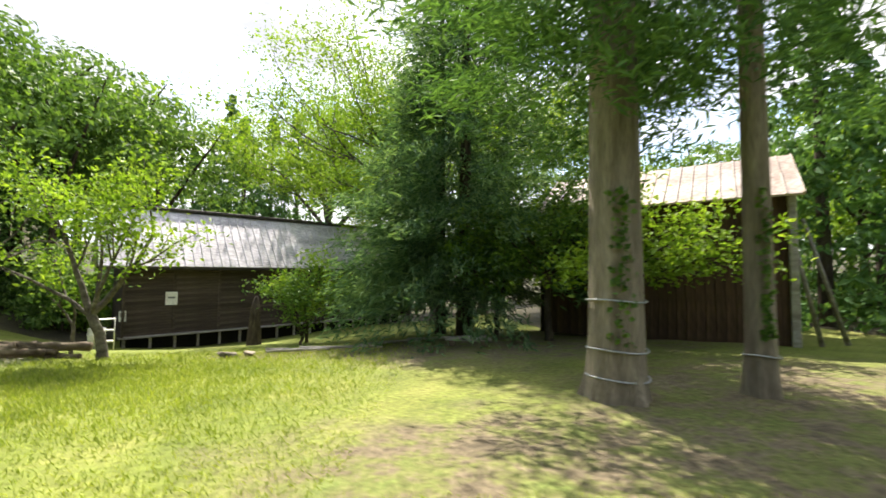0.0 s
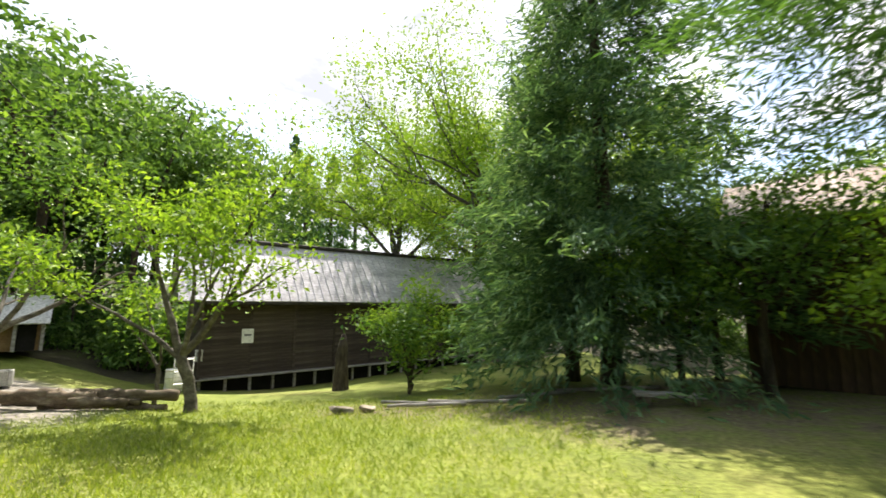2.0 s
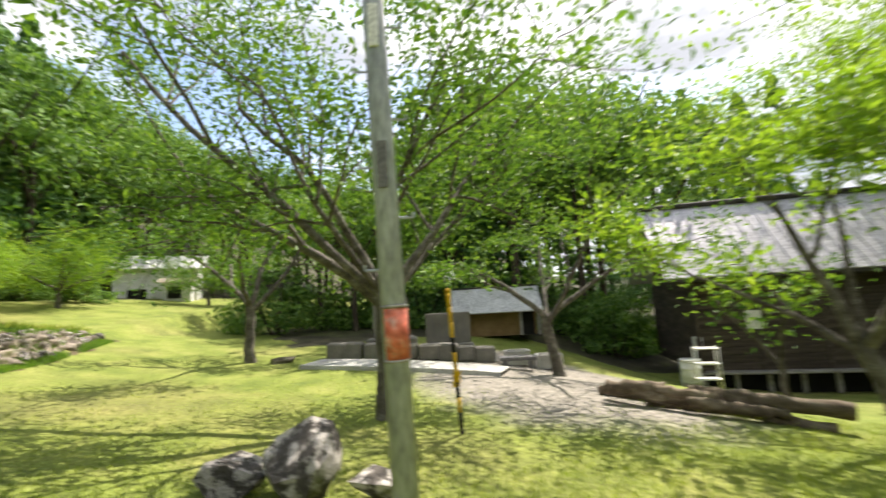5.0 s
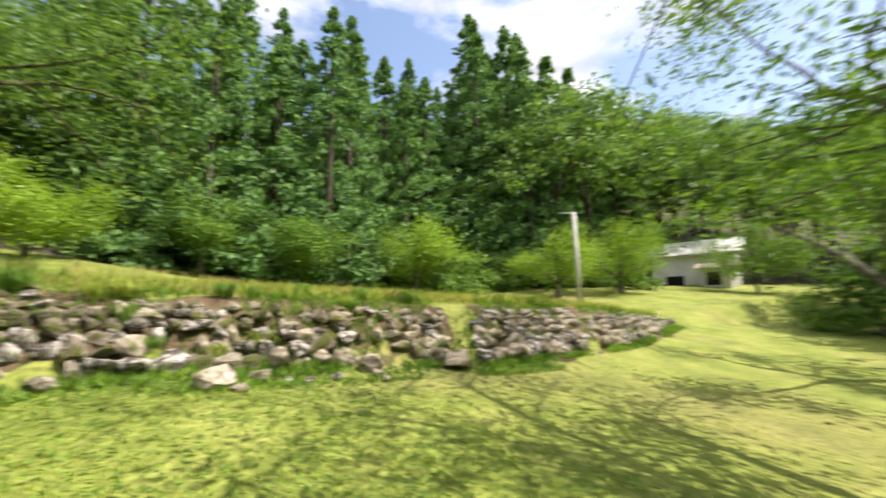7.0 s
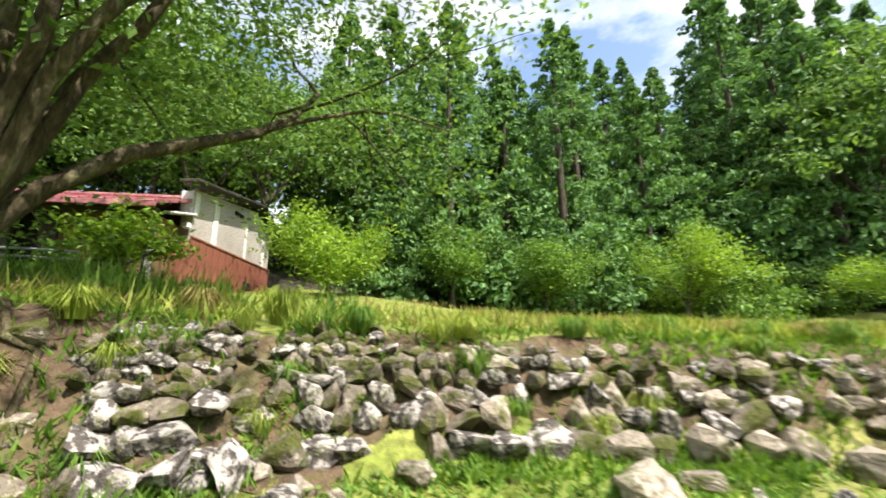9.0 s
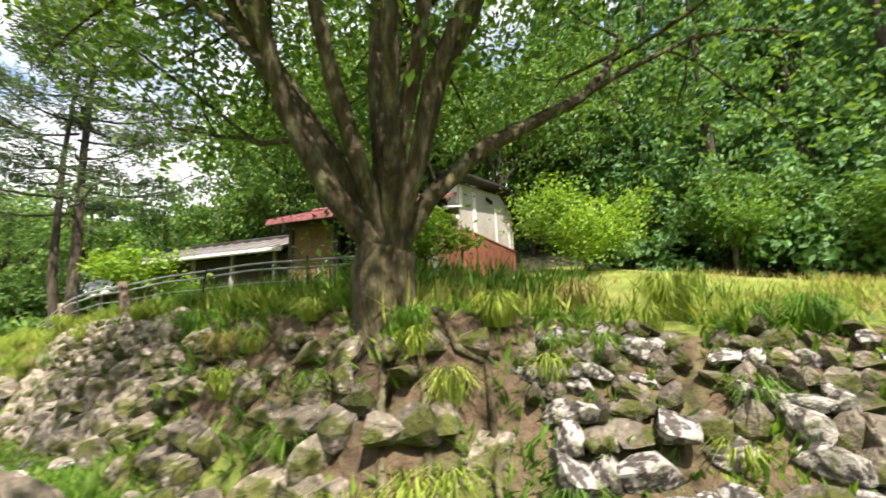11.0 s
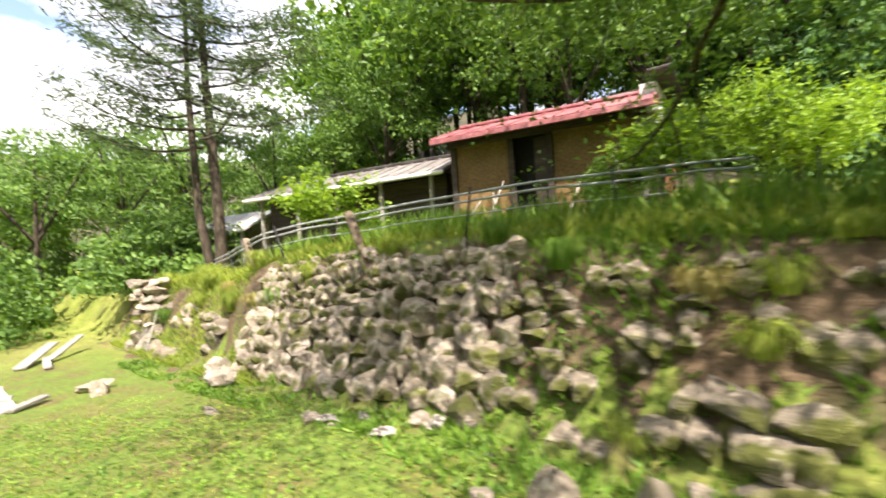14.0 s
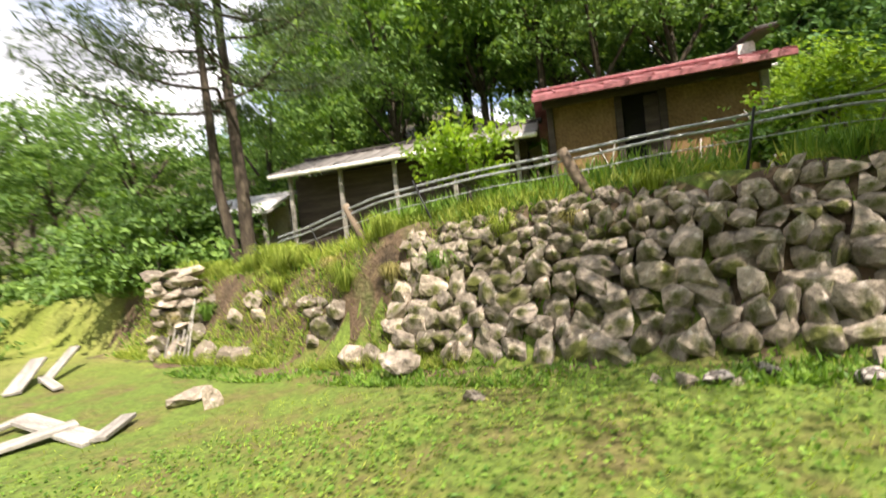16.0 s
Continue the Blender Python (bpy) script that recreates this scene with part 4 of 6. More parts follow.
def terrace_fence():
    """Leaning posts and slack wires along the wall's edge."""
    f = thing("wire_fence", 0, 0, 0, 0, "slack wire fence on leaning posts along the terrace", "fence")
    stations = [(-7.4, -9.6, 0.8, 0.05), (-5.3, -9.5, 0.72, -0.05), (-3.55, -10.0, 0.66, 0.12), (-2.15, -10.6, 0.6, -0.3), (-0.35, -11.9, 0.66, -0.3), (0.75, -12.9, 0.66, -0.35), (1.55, -13.5, 0.6, -0.3), (3.4, -14.9, 0.6, 0.2)]
    tops = []
    for i, (x, y, h, lean) in enumerate(stations):
        z = on_land(x, y)
        r = 0.075 if i in (3, 5) else 0.016
        rod_part("post", (x, y, z - 0.2), (x - lean, y + lean * 0.6, z + h), r, LOGWOOD if i in (3, 5) else CABLE, f, r * 0.85, 8)
        tops.append((Vector((x, y, z)), Vector((x - lean, y + lean * 0.6, z + h))))
    for k, r, sag in ((0.97, 0.017, 0.05), (0.88, 0.017, 0.1), (0.6, 0.007, 0.08)):
        pts = []
        for (b0, t0), (b1, t1) in zip(tops, tops[1:]):
            for j in range(8):
                u = j / 8
                v = b0.lerp(t0, k).lerp(b1.lerp(t1, k), u)
                v.z -= sag * 4 * u * (1 - u)
                pts.append(v)
        pts = np.array(pts)
        pts = np.array([pts[max(0, i - 5):i + 6].mean(0) for i in range(len(pts))])
        V, F = [], []
        tube(V, F, pts, [r] * len(pts), 6)
        quads("wire", np.concatenate(V), np.concatenate(F), WIRE, f)


terrace_fence()

# ---- trees ----


def foliage(rng, tips, per, spread, length, width, flat=0.6, droop=0.0):
    """Leaves strewn round the points tips (n x 3)."""
    away = rng.normal(0, 1, (len(tips) * per, 3))
    c = np.repeat(tips, per, 0) + away * np.array(spread)
    n = len(c)
    axis = rng.normal(0, 1, (n, 3)) * (1, 1, 0.5) + (0, 0, -droop)
    normal = rng.normal(0, 1, (n, 3)) * (1 - flat) * 0.7 + unit(away) * 0.45 + np.array([0, 0, flat])
    k = rng.uniform(0.65, 1.25, n)
    return leaf_arrays(c, axis, normal, length * k, width * k)


def puffs(rng, centres, radii, per, length, width, flat=0.62, hang=0.35):
    """Leaves over the upper and outer sides of rounded clumps."""
    n = len(centres) * per
    d = unit(rng.normal(0, 1, (n, 3)) + np.array([0, 0, 0.35]))
    c = np.repeat(centres, per, 0) + d * np.repeat(radii, per)[:, None] * rng.uniform(0.45, 1.1, (n, 1)) * np.array([1, 1, flat])
    axis = np.cross(d, rng.normal(0, 1, (n, 3))) + d * 0.3 - np.array([0, 0, hang])
    k = rng.uniform(0.6, 1.35, n)
    return leaf_arrays(c, axis, d + rng.normal(0, 0.38, (n, 3)) + np.array([0, 0, 0.25]), length * k, width * k)


def grow(rng, start, way, length, radius, level, deep, spec, tubes, tips):
    n = 6
    p, d = np.array(start, float), unit(np.array(way, float))
    pts, rad = [p], [radius]
    for i in range(n):
        d = unit(d + rng.normal(0, spec["wobble"], 3) + np.array([0, 0, spec["lift"][min(level, len(spec["lift"]) - 1)]]))
        p = p + d * length / n
        pts.append(p)
        rad.append(radius * (1 - spec["taper"] * (i + 1) / n))
    tubes.append((pts, rad, 9 if level == 0 else 6 if level == 1 else 4))
    if level >= deep - 1:
        tips.extend(pts[2 if level < deep else 1:])
    if level < deep:
        for k in range(spec["kids"][level]):
            t = rng.uniform(spec["from"], 1.0) if k else 1.0
            i = min(n - 1, int(t * n))
            q = np.array(pts[i]) + (np.array(pts[i + 1]) - np.array(pts[i])) * (t * n - i if t < 1 else 1)
            a = rng.uniform(0, 2 * np.pi)
            s = unit(np.cross(d, [0.3, 0.5, 0.81]))
            u = np.cross(s, d)
            ang = spec["angle"] * rng.uniform(0.7, 1.25)
            w = d * math.cos(ang) + (s * math.cos(a) + u * math.sin(a)) * math.sin(ang)
            grow(rng, q, w, length * spec["shrink"] * rng.uniform(0.75, 1.2), rad[i] * 0.62, level + 1, deep, spec, tubes, tips)


def woody(root, tubes, material):
    V, F = [], []
    for pts, rad, sides in tubes:
        tube(V, F, pts, rad, sides)
    return quads("trunk", np.concatenate(V), np.concatenate(F), material, root)


def crown(root, v, f, material, name="crown"):
    return quads(name, v, f, material, root, False)


SPREADING = dict(wobble=0.12, lift=[0.05, 0.03, -0.01, -0.03], taper=0.6, kids=[3, 3, 3], angle=0.6, shrink=0.62)
SPREADING["from"] = 0.3


def limbed_tree(name, x, y, seed, trunk_h, trunk_r, limbs, deep, per, spread, leaf, bark, leaves, label, category="tree", flat=0.6, lean=(0, 0), spec=SPREADING, z=None, group="", droop=0.0, skirt=None):
    """A tree with a short trunk and the given main limbs: (way, length, share of the trunk's radius, height on the trunk)."""
    rng = np.random.default_rng(seed)
    z = on_land(x, y) if z is None else z
    root = thing(name, x, y, z, 0, label, category, group)
    tubes, tips = [], []
    pts = [np.array([lean[0] * t, lean[1] * t, -0.25 + (trunk_h + 0.25) * t]) + rng.normal(0, 0.02, 3) for t in np.linspace(0, 1, 7)]
    rad = trunk_r * np.array([1.55, 1.2, 1.05, 1.0, 0.97, 0.97, 0.9])
    tubes.append((pts, rad, 12))
    for way, length, share, at in limbs:
        s = pts[0] + (pts[-1] - pts[0]) * at
        grow(rng, s, way, length, trunk_r * share, 1, deep, spec, tubes, tips)
    woody(root, tubes, bark)
    if skirt:
        # hanging outer sprays of the crown
        d = rng.uniform(0, 2 * np.pi, skirt[0])
        k = np.sqrt(rng.uniform(0.06, 1, skirt[0])) * skirt[1]
        tips = tips + list(np.stack([k * np.cos(d), k * np.sin(d) - 0.55 * skirt[1], skirt[2] + rng.uniform(0, 1, skirt[0]) ** 1.3 * skirt[3]], -1))
    v, f = foliage(rng, np.array(tips), per, spread, leaf[0], leaf[1], flat, droop)
    crown(root, v, f, leaves)
    return root


# cherries on the lawn; screen-left from the walk by the pole is about (-0.43, -0.9)
limbed_tree("cherry_tree", -11.82, 4.41, 11, 1.95, 0.145, [((-0.45, -0.72, 0.85), 4.8, 0.72, 0.92), ((-0.5, -0.3, 1.0), 3.9, 0.6, 1.0), ((0.15, 0.75, 0.75), 4.2, 0.62, 1.0),
             ((-0.3, 0.9, 0.4), 3.4, 0.5, 0.96), ((0.6, -0.2, 0.85), 3.6, 0.5, 1.0), ((0.3, -0.8, 0.8), 3.6, 0.45, 1.0), ((-0.2, -0.95, 0.72), 6.6, 0.6, 0.97)], 3, 18, (0.42, 0.42, 0.17), (0.125, 0.062), BARK, L_CHERRY,
            "spreading cherry tree with lichen-grey bark", droop=0.3, spec=dict(SPREADING, kids=[3, 5, 4], lift=[0.05, 0.05, 0.0, -0.02], angle=0.72))
limbed_tree("cherry_tree", -19.7, 3.5, 12, 1.7, 0.15, [((-0.3, -0.6, 0.9), 2.9, 0.62, 1.0), ((-0.2, 0.3, 1.0), 2.8, 0.6, 1.0), ((0.3, 0.8, 0.7), 3.0, 0.6, 0.9), ((0.7, -0.3, 0.8), 2.6, 0.5, 1.0)],
            3, 10, (0.34, 0.34, 0.14), (0.17, 0.085), BARK, L_CHERRY, "cherry tree with forked grey limbs on the lawn", droop=0.3)
limbed_tree("cherry_tree", -13.24, 10.04, 13, 1.5, 0.14, [((0.35, 0.85, 0.65), 3.3, 0.62, 0.95), ((-0.4, -0.7, 0.7), 2.8, 0.6, 1.0), ((0.7, 0.2, 0.55), 3.0, 0.55, 0.9), ((-0.5, 0.6, 0.7), 3.0, 0.55, 1.0)],
            3, 11, (0.36, 0.36, 0.12), (0.17, 0.085), BARK, L_CHERRY, "low cherry tree leaning over the gravel yard", lean=(-0.15, -0.2), droop=0.3)
limbed_tree("persimmon_tree", -6.84, 9.3, 14, 1.15, 0.12, [((-0.35, -0.2, 1.1), 2.4, 0.75, 0.95), ((0.6, 0.25, 0.95), 2.6, 0.8, 1.0), ((-0.75, -0.2, 0.75), 2.2, 0.5, 0.95), ((0.1, 0.5, 1.1), 2.3, 0.55, 1.0), ((0.75, -0.3, 0.75), 2.2, 0.5, 1.0)],
            3, 11, (0.3, 0.3, 0.15), (0.16, 0.085), BARK, L_LIME, "small crooked fruit tree with bright leaves", lean=(-0.35, -0.1), droop=0.4, spec=dict(SPREADING, lift=[0.05, 0.07, 0.06, 0.0]))
limbed_tree("sapling", -8.4, 9.9, 15, 0.9, 0.05, [((-0.6, 0, 0.9), 1.3, 0.7, 1.0), ((0.1, -0.2, 1.0), 1.3, 0.7, 1.0)], 2, 9, (0.3, 0.3, 0.1), (0.14, 0.07), BARK, L_CHERRY,
            "thin leafy sapling by the log pile", droop=0.3)
# old multi-stemmed tree on the wall's edge
limbed_tree("old_terrace_tree", -6.6, -6.92, 16, 0.95, 0.25, [((-0.42, -0.1, 1.1), 4.6, 0.4, 1.0), ((0.5, -0.1, 1.1), 4.4, 0.4, 0.95), ((0.2, -0.2, 1.3), 4.6, 0.4, 1.0), ((-0.15, 0.15, 1.3), 4.6, 0.36, 1.0), ((0.4, 0.35, 1.1), 4.2, 0.34, 1.0),
             ((-0.4, -0.45, 1.1), 4.2, 0.38, 0.9), ((0.75, 0.2, 0.9), 4.2, 0.4, 0.9), ((-0.6, 0.15, 1.0), 4.3, 0.34, 0.85), ((0.0, -0.4, 1.1), 4.0, 0.36, 0.95), ((0.5, -0.4, 1.1), 4.2, 0.36, 0.9), ((0.75, -0.25, 1.1), 4.6, 0.34, 1.0), ((-0.3, 0.35, 1.3), 4.8, 0.3, 1.0)], 3, 27, (0.5, 0.5, 0.32), (0.105, 0.058), MOSSBARK, L_OAK,
            "old many-stemmed tree with mossy bark above the wall", z=2.0, spec=dict(SPREADING, wobble=0.12, lift=[0.1, 0.05, -0.02, -0.05], kids=[3, 4, 4], angle=0.8), droop=0.2, skirt=(90, 2.3, 2.7, 1.6))


def conifer_arrays(seed, height, radius, low, whorls, per, spread, leaf, curve=0.75, droop=0.25, upturn=0.0):
    """Needle sprays along the boughs of a conical tree."""
    rng = np.random.default_rng(seed)
    pts, ways = [], []
    for i in range(whorls):
        t = (i + rng.uniform(0, 1)) / whorls
        z = height * (low + (1 - low) * t)
        r = radius * (1 - t) ** curve * rng.uniform(0.7, 1.12) + 0.15
        for k in range(int(4 + 5 * (1 - t))):
            a = rng.uniform(0, 2 * np.pi)
            way = np.array([math.cos(a), math.sin(a), 0])
            m = max(2, int(r / spread * 0.9))
            for s in np.linspace(0.35, 1.0, m):
                pts.append(way * r * s + np.array([0, 0, z - droop * r * s ** 1.6 + upturn * r * s ** 3]) + rng.normal(0, 0.1, 3))
                ways.append(way + np.array([0, 0, -droop + upturn * 2 * s]))
    c = np.repeat(np.array(pts), per, 0)
    w = np.repeat(np.array(ways), per, 0)
    n = len(c)
    c = c + rng.normal(0, 1, (n, 3)) * np.array([spread, spread, spread * 0.5])
    axis = w + rng.normal(0, 0.55, (n, 3))
    normal = rng.normal(0, 0.6, (n, 3)) + np.array([0, 0, 0.8])
    k = rng.uniform(0.6, 1.3, n)
    return leaf_arrays(c, axis, normal, leaf[0] * k, leaf[1] * k)


def conifer(name, x, y, z, seed, height, radius, low, whorls, per, spread, leaf, trunk_r, leaves, bark, label, curve=0.75, droop=0.25, upturn=0.0):
    root = thing(name, x, y, z, 0, label, "tree")
    V, F = [], []
    tube(V, F, [(0, 0, -0.3), (0, 0, 0.15), (0, 0, 1), (0, 0, height * 0.5), (0, 0, height * 0.98)], [trunk_r * 1.5, trunk_r * 1.2, trunk_r, trunk_r * 0.6, 0.02], 12)
    quads("trunk", np.concatenate(V), np.concatenate(F), bark, root)
    v, f = conifer_arrays(seed, height, radius, low, whorls, per, spread, leaf, curve, droop, upturn)
    crown(root, v, f, leaves)
    return root


conifer("spruce", 2.75, 12.4, on_land(2.75, 12.4), 21, 16.5, 4.7, 0.1, 46, 15, 0.22, (0.28, 0.055), 0.26, L_SPRUCE, DARKBARK, "dark drooping spruce at the lawn's edge", 0.7, 0.45, 0.12)
conifer("spruce", 1.9, 13.4, on_land(1.9, 13.4), 22, 13.5, 3.4, 0.12, 36, 14, 0.22, (0.28, 0.055), 0.18, L_SPRUCE, DARKBARK, "slimmer spruce behind the large one", 0.7, 0.45, 0.12)


def tall_trunk(x, y, r, height, label, bands, seed, crown_low, crown_r):
    z = on_land(x, y)
    root = thing("cedar_tree", x, y, z, 0, label, "tree")
    rng = np.random.default_rng(seed)
    sides, n = 28, 26
    zs = np.r_[np.linspace(-0.3, 1.2, 12), np.linspace(1.5, height, n - 12)]
    a = np.linspace(0, 2 * np.pi, sides, endpoint=False)
    lobes = 0.12 * np.sin(5 * a + 1) + 0.07 * np.sin(8 * a + rng.uniform(0, 6)) + 0.04 * np.sin(3 * a)
    rr = r * (1 - 0.72 * np.clip(zs, 0, None) / height)[:, None] * (1 + (0.04 + 0.45 * np.exp(-np.maximum(zs, 0) / 0.28))[:, None] * (0.55 + lobes[None] * 2.2))
    v = np.stack([rr * np.cos(a), rr * np.sin(a), np.repeat(zs[:, None], sides, 1)], -1).reshape(-1, 3)
    i, j = np.meshgrid(np.arange(n - 1), np.arange(sides), indexing="ij")
    k = (j + 1) % sides
    quads("trunk", v, np.stack([i * sides + j, i * sides + k, (i + 1) * sides + k, (i + 1) * sides + j], -1).reshape(-1, 4), CEDARBARK, root)
    for h in bands:
        V, F = [], []
        b = r * (1.0 + 0.14 * math.exp(-h / 0.5)) + 0.02
        tube(V, F, [(b * math.cos(t), b * math.sin(t), h + 0.015 * math.sin(2 * t)) for t in np.linspace(0, 2 * np.pi, 33)], [0.012] * 33, 5)
        quads("band", np.concatenate(V), np.concatenate(F), WIRE, root)
    v, f = conifer_arrays(seed, height, crown_r, crown_low, 32, 17, 0.27, (0.21, 0.042), 0.6, 0.2, 0.1)
    crown(root, v, f, L_CEDAR)
    # ivy patch on the bark
    m = 130
    t, h = rng.normal(-1.75, 0.22, m), rng.uniform(0.7, 2.6, m)
    c = np.stack([(r + 0.03) * np.cos(t), (r + 0.03) * np.sin(t), h], -1)
    nn = np.stack([np.cos(t), np.sin(t), np.full(m, 0.3)], -1)
    v, f = leaf_arrays(c, rng.normal(0, 1, (m, 3)) - nn, nn, rng.uniform(0.06, 0.12, m), rng.uniform(0.05, 0.09, m))
    crown(root, v, f, L_OAK, "ivy")
    return root


tall_trunk(4.45, 3.85, 0.33, 22, "large straight cedar trunk with wire bands and ivy", (0.28, 0.62, 1.22), 31, 0.19, 3.4)
tall_trunk(5.05, 5.6, 0.3, 21, "dark cedar trunk behind the banded one", (), 33, 0.2, 3.2)
tall_trunk(6.27, 3.9, 0.165, 19, "slimmer cedar trunk beside the large one", (0.5,), 32, 0.2, 3.0)

# shrubs and small leafy trees round the long house and the shed
for x, y, seed, h, r, leaf_m, label in ((-2.6, 11.9, 41, 0.35, 0.05, L_CHERRY, "low leafy shrub by the soil bed"), (-2.9, 13.2, 42, 0.8, 0.06, L_LIME, "bright leafy shrub before the long house"),
                                        (3.6, 10.3, 43, 1.0, 0.07, L_CHERRY, "leafy understorey tree under the spruce"), (4.9, 9.6, 44, 2.2, 0.09, L_OAK, "thin dark-stemmed tree before the shed"),
                                        (6.6, 8.3, 45, 1.6, 0.07, L_LIME, "bright leafy sapling beside the shed"), (5.4, 12.5, 46, 2.4, 0.09, L_LIME, "sunlit maple behind the spruce")):
    limbed_tree("leafy_shrub", x, y, seed, h, r, [((0.7, 0.1, 0.7), 1.5, 0.7, 1.0), ((-0.6, 0.3, 0.8), 1.5, 0.7, 1.0), ((0.0, -0.7, 0.7), 1.4, 0.7, 0.9), ((0.1, 0.2, 1.0), 1.7, 0.7, 1.0)] +
                ([((0.5, -0.6, 0.4), 2.0, 0.5, 0.8), ((-0.8, -0.3, 0.3), 2.0, 0.5, 0.8), ((0.2, 0.9, 0.6), 2.2, 0.5, 1.0)] if h > 1 else []), 2, 26, (0.3, 0.3, 0.16), (0.15, 0.08), DARKBARK, leaf_m, label, "shrub" if h < 1 else "tree", droop=0.2)
# shrubs on the terrace
for x, y, seed, h, leaf_m, size, label in ((-11.5, -15.2, 51, 0.5, L_LIME, 1.05, "round bright green shrub on the terrace"), (-16.5, -15.9, 52, 1.2, L_CHERRY, 1.0, "palm-like young tree with pale leaf tufts"),
                                           (-19.8, -14.4, 53, 0.7, L_CHERRY, 1.15, "broad pale-leaved shrub at the wood's edge"), (-24.5, -11.5, 54, 0.8, L_LIME, 1.3, "sunlit yellow-green tree at the wood's edge"),
                                           (-30.5, -6.2, 55, 0.7, L_LIME, 1.4, "sunlit bush beside the pale pole"), (-6.9, -11.9, 56, 0.8, L_LIME, 0.5, "spindly sapling before the rusty skirt"),
                                           (-1.0, -12.6, 57, 0.5, L_LIME, 0.5, "leafy sapling in the fence line"), (-6.2, -12.4, 58, 0.3, L_CHERRY, 0.4, "weedy shrub before the hut"), (-34.0, -3.5, 59, 0.9, L_LIME, 1.6, "bright bush before the white cottage"),
                                           (-39.5, 3.5, 60, 0.9, L_CHERRY, 1.6, "leafy bush beside the white cottage")):
    limbed_tree("terrace_shrub", x, y, seed, h, 0.06 * size + 0.02, [((math.cos(a), math.sin(a), e), 1.45 * size, 0.7, 1.0) for a, e in ((0.3, 0.8), (1.5, 0.6), (2.7, 0.9), (3.9, 0.55), (5.2, 0.8), (1.0, 2.0))],
                2, 62 if size > 0.8 else 12, (0.3 * size, 0.3 * size, 0.19 * size), (0.135, 0.072), BARK, leaf_m, label, "shrub", droop=0.2)


def pine(x, y, seed, height, label):
    rng = np.random.default_rng(seed)
    z = on_land(x, y)
    root = thing("pine_tree", x, y, z, 0, label, "tree")
    tubes = [([(0, 0, -0.3), (0, 0, 2), (0.15, 0, height * 0.5), (0.1, 0.1, height)], [0.19, 0.16, 0.11, 0.03], 9), ([(0.2, 0.1, -0.3), (0.5, 0.2, 2), (0.6, 0.2, height * 0.5), (0.45, 0.1, height * 0.93)], [0.14, 0.12, 0.08, 0.02], 8)]
    tips = []
    for i in range(40):
        t = 0.33 + 0.66 * (i + rng.uniform(0, 1)) / 40
        a = i * 2.4 + rng.uniform(-0.5, 0.5)
        l = (0.6 + 3.4 * (1 - t) ** 0.5) * rng.uniform(0.6, 1.15)
        p = np.array([0.3, 0.1, height * t])
        w = np.array([math.cos(a), math.sin(a), 0.22])
        pts = [p + w * l * s + np.array([0, 0, -0.13 * l * math.sin(s * 3)]) for s in np.linspace(0, 1, 7)]
        tubes.append((pts, np.linspace(0.05, 0.012, 7), 5))
        side = np.array([-w[1], w[0], 0.1])
        for k in (3, 4, 5, 6):
            tips.append(pts[k])
            for sign in (-1, 1):
                tip = pts[k] + side * sign * l * 0.24 * rng.uniform(0.5, 1.2) + w * 0.2
                tubes.append(([pts[k], (pts[k] + tip) / 2 + np.array([0, 0, 0.03]), tip], [0.018, 0.012, 0.006], 4))
                tips.append(tip)
    woody(root, tubes, DARKBARK)
    v, f = foliage(rng, np.array(tips), 46, (0.22, 0.22, 0.12), 0.22, 0.042, 0.3)
    crown(root, v, f, L_PINE)


pine(4.1, -16.9, 61, 12.0, "tall open-crowned pine at the terrace's end")

# ---- the woods ----


def wood_cedar(seed, height, radius):
    rng = np.random.default_rng(seed)
    root = thing("forest_cedar", 0, 0, -60, 0, "tall dark cedar on the wooded slope", "tree", "cedars of the wooded slope")
    V, F = [], []
    tube(V, F, [(0, 0, -1), (0, 0, height * 0.5), (0, 0, height * 0.97)], [0.3, 0.18, 0.03], 7)
    quads("trunk", np.concatenate(V), np.concatenate(F), DARKBARK, root)
    m = 330
    t = rng.uniform(0, 1, m) ** 1.3
    a = rng.uniform(0, 2 * np.pi, m)
    r = radius * (1 - t) ** 0.85 * rng.uniform(0.5, 1.08, m) + 0.03
    c = np.stack([r * np.cos(a), r * np.sin(a), height * (0.04 + 0.96 * t) - 0.12 * r], -1)
    v, f = puffs(rng, c, (0.72 - 0.48 * t) * rng.uniform(0.75, 1.25, m), 26, 0.34, 0.18, 0.75, 0.2)
    crown(root, v, f, L_CEDAR)
    return root


def wood_broadleaf(seed, height, radius, leaves, label, group):
    rng = np.random.default_rng(seed)
    root = thing("forest_tree", 0, 0, -60, 0, label, "tree", group)
    V, F = [], []
    tube(V, F, [(0, 0, -1), (0.1, 0, height * 0.35), (0.25, 0.1, height * 0.75)], [0.22, 0.16, 0.05], 7)
    for a in (0.4, 2.3, 4.4):
        tube(V, F, [(0.1, 0, height * 0.35), (radius * 0.4 * math.cos(a), radius * 0.4 * math.sin(a), height * 0.6), (radius * 0.7 * math.cos(a), radius * 0.7 * math.sin(a), height * 0.78)], [0.12, 0.08, 0.03], 5)
    quads("trunk", np.concatenate(V), np.concatenate(F), DARKBARK, root)
    m = 120
    d = unit(rng.normal(0, 1, (m, 3)))
    d[:, 2] = np.abs(d[:, 2]) * 1.1 - 0.42
    c = d * np.array([radius, radius, height * 0.42]) * rng.uniform(0.5, 1.05, (m, 1)) + np.array([0, 0, height * 0.58])
    v, f = puffs(rng, c, rng.uniform(0.55, 1.15, m) * radius / 4.6, 38, 0.3, 0.17, 0.5)
    crown(root, v, f, leaves)
    return root


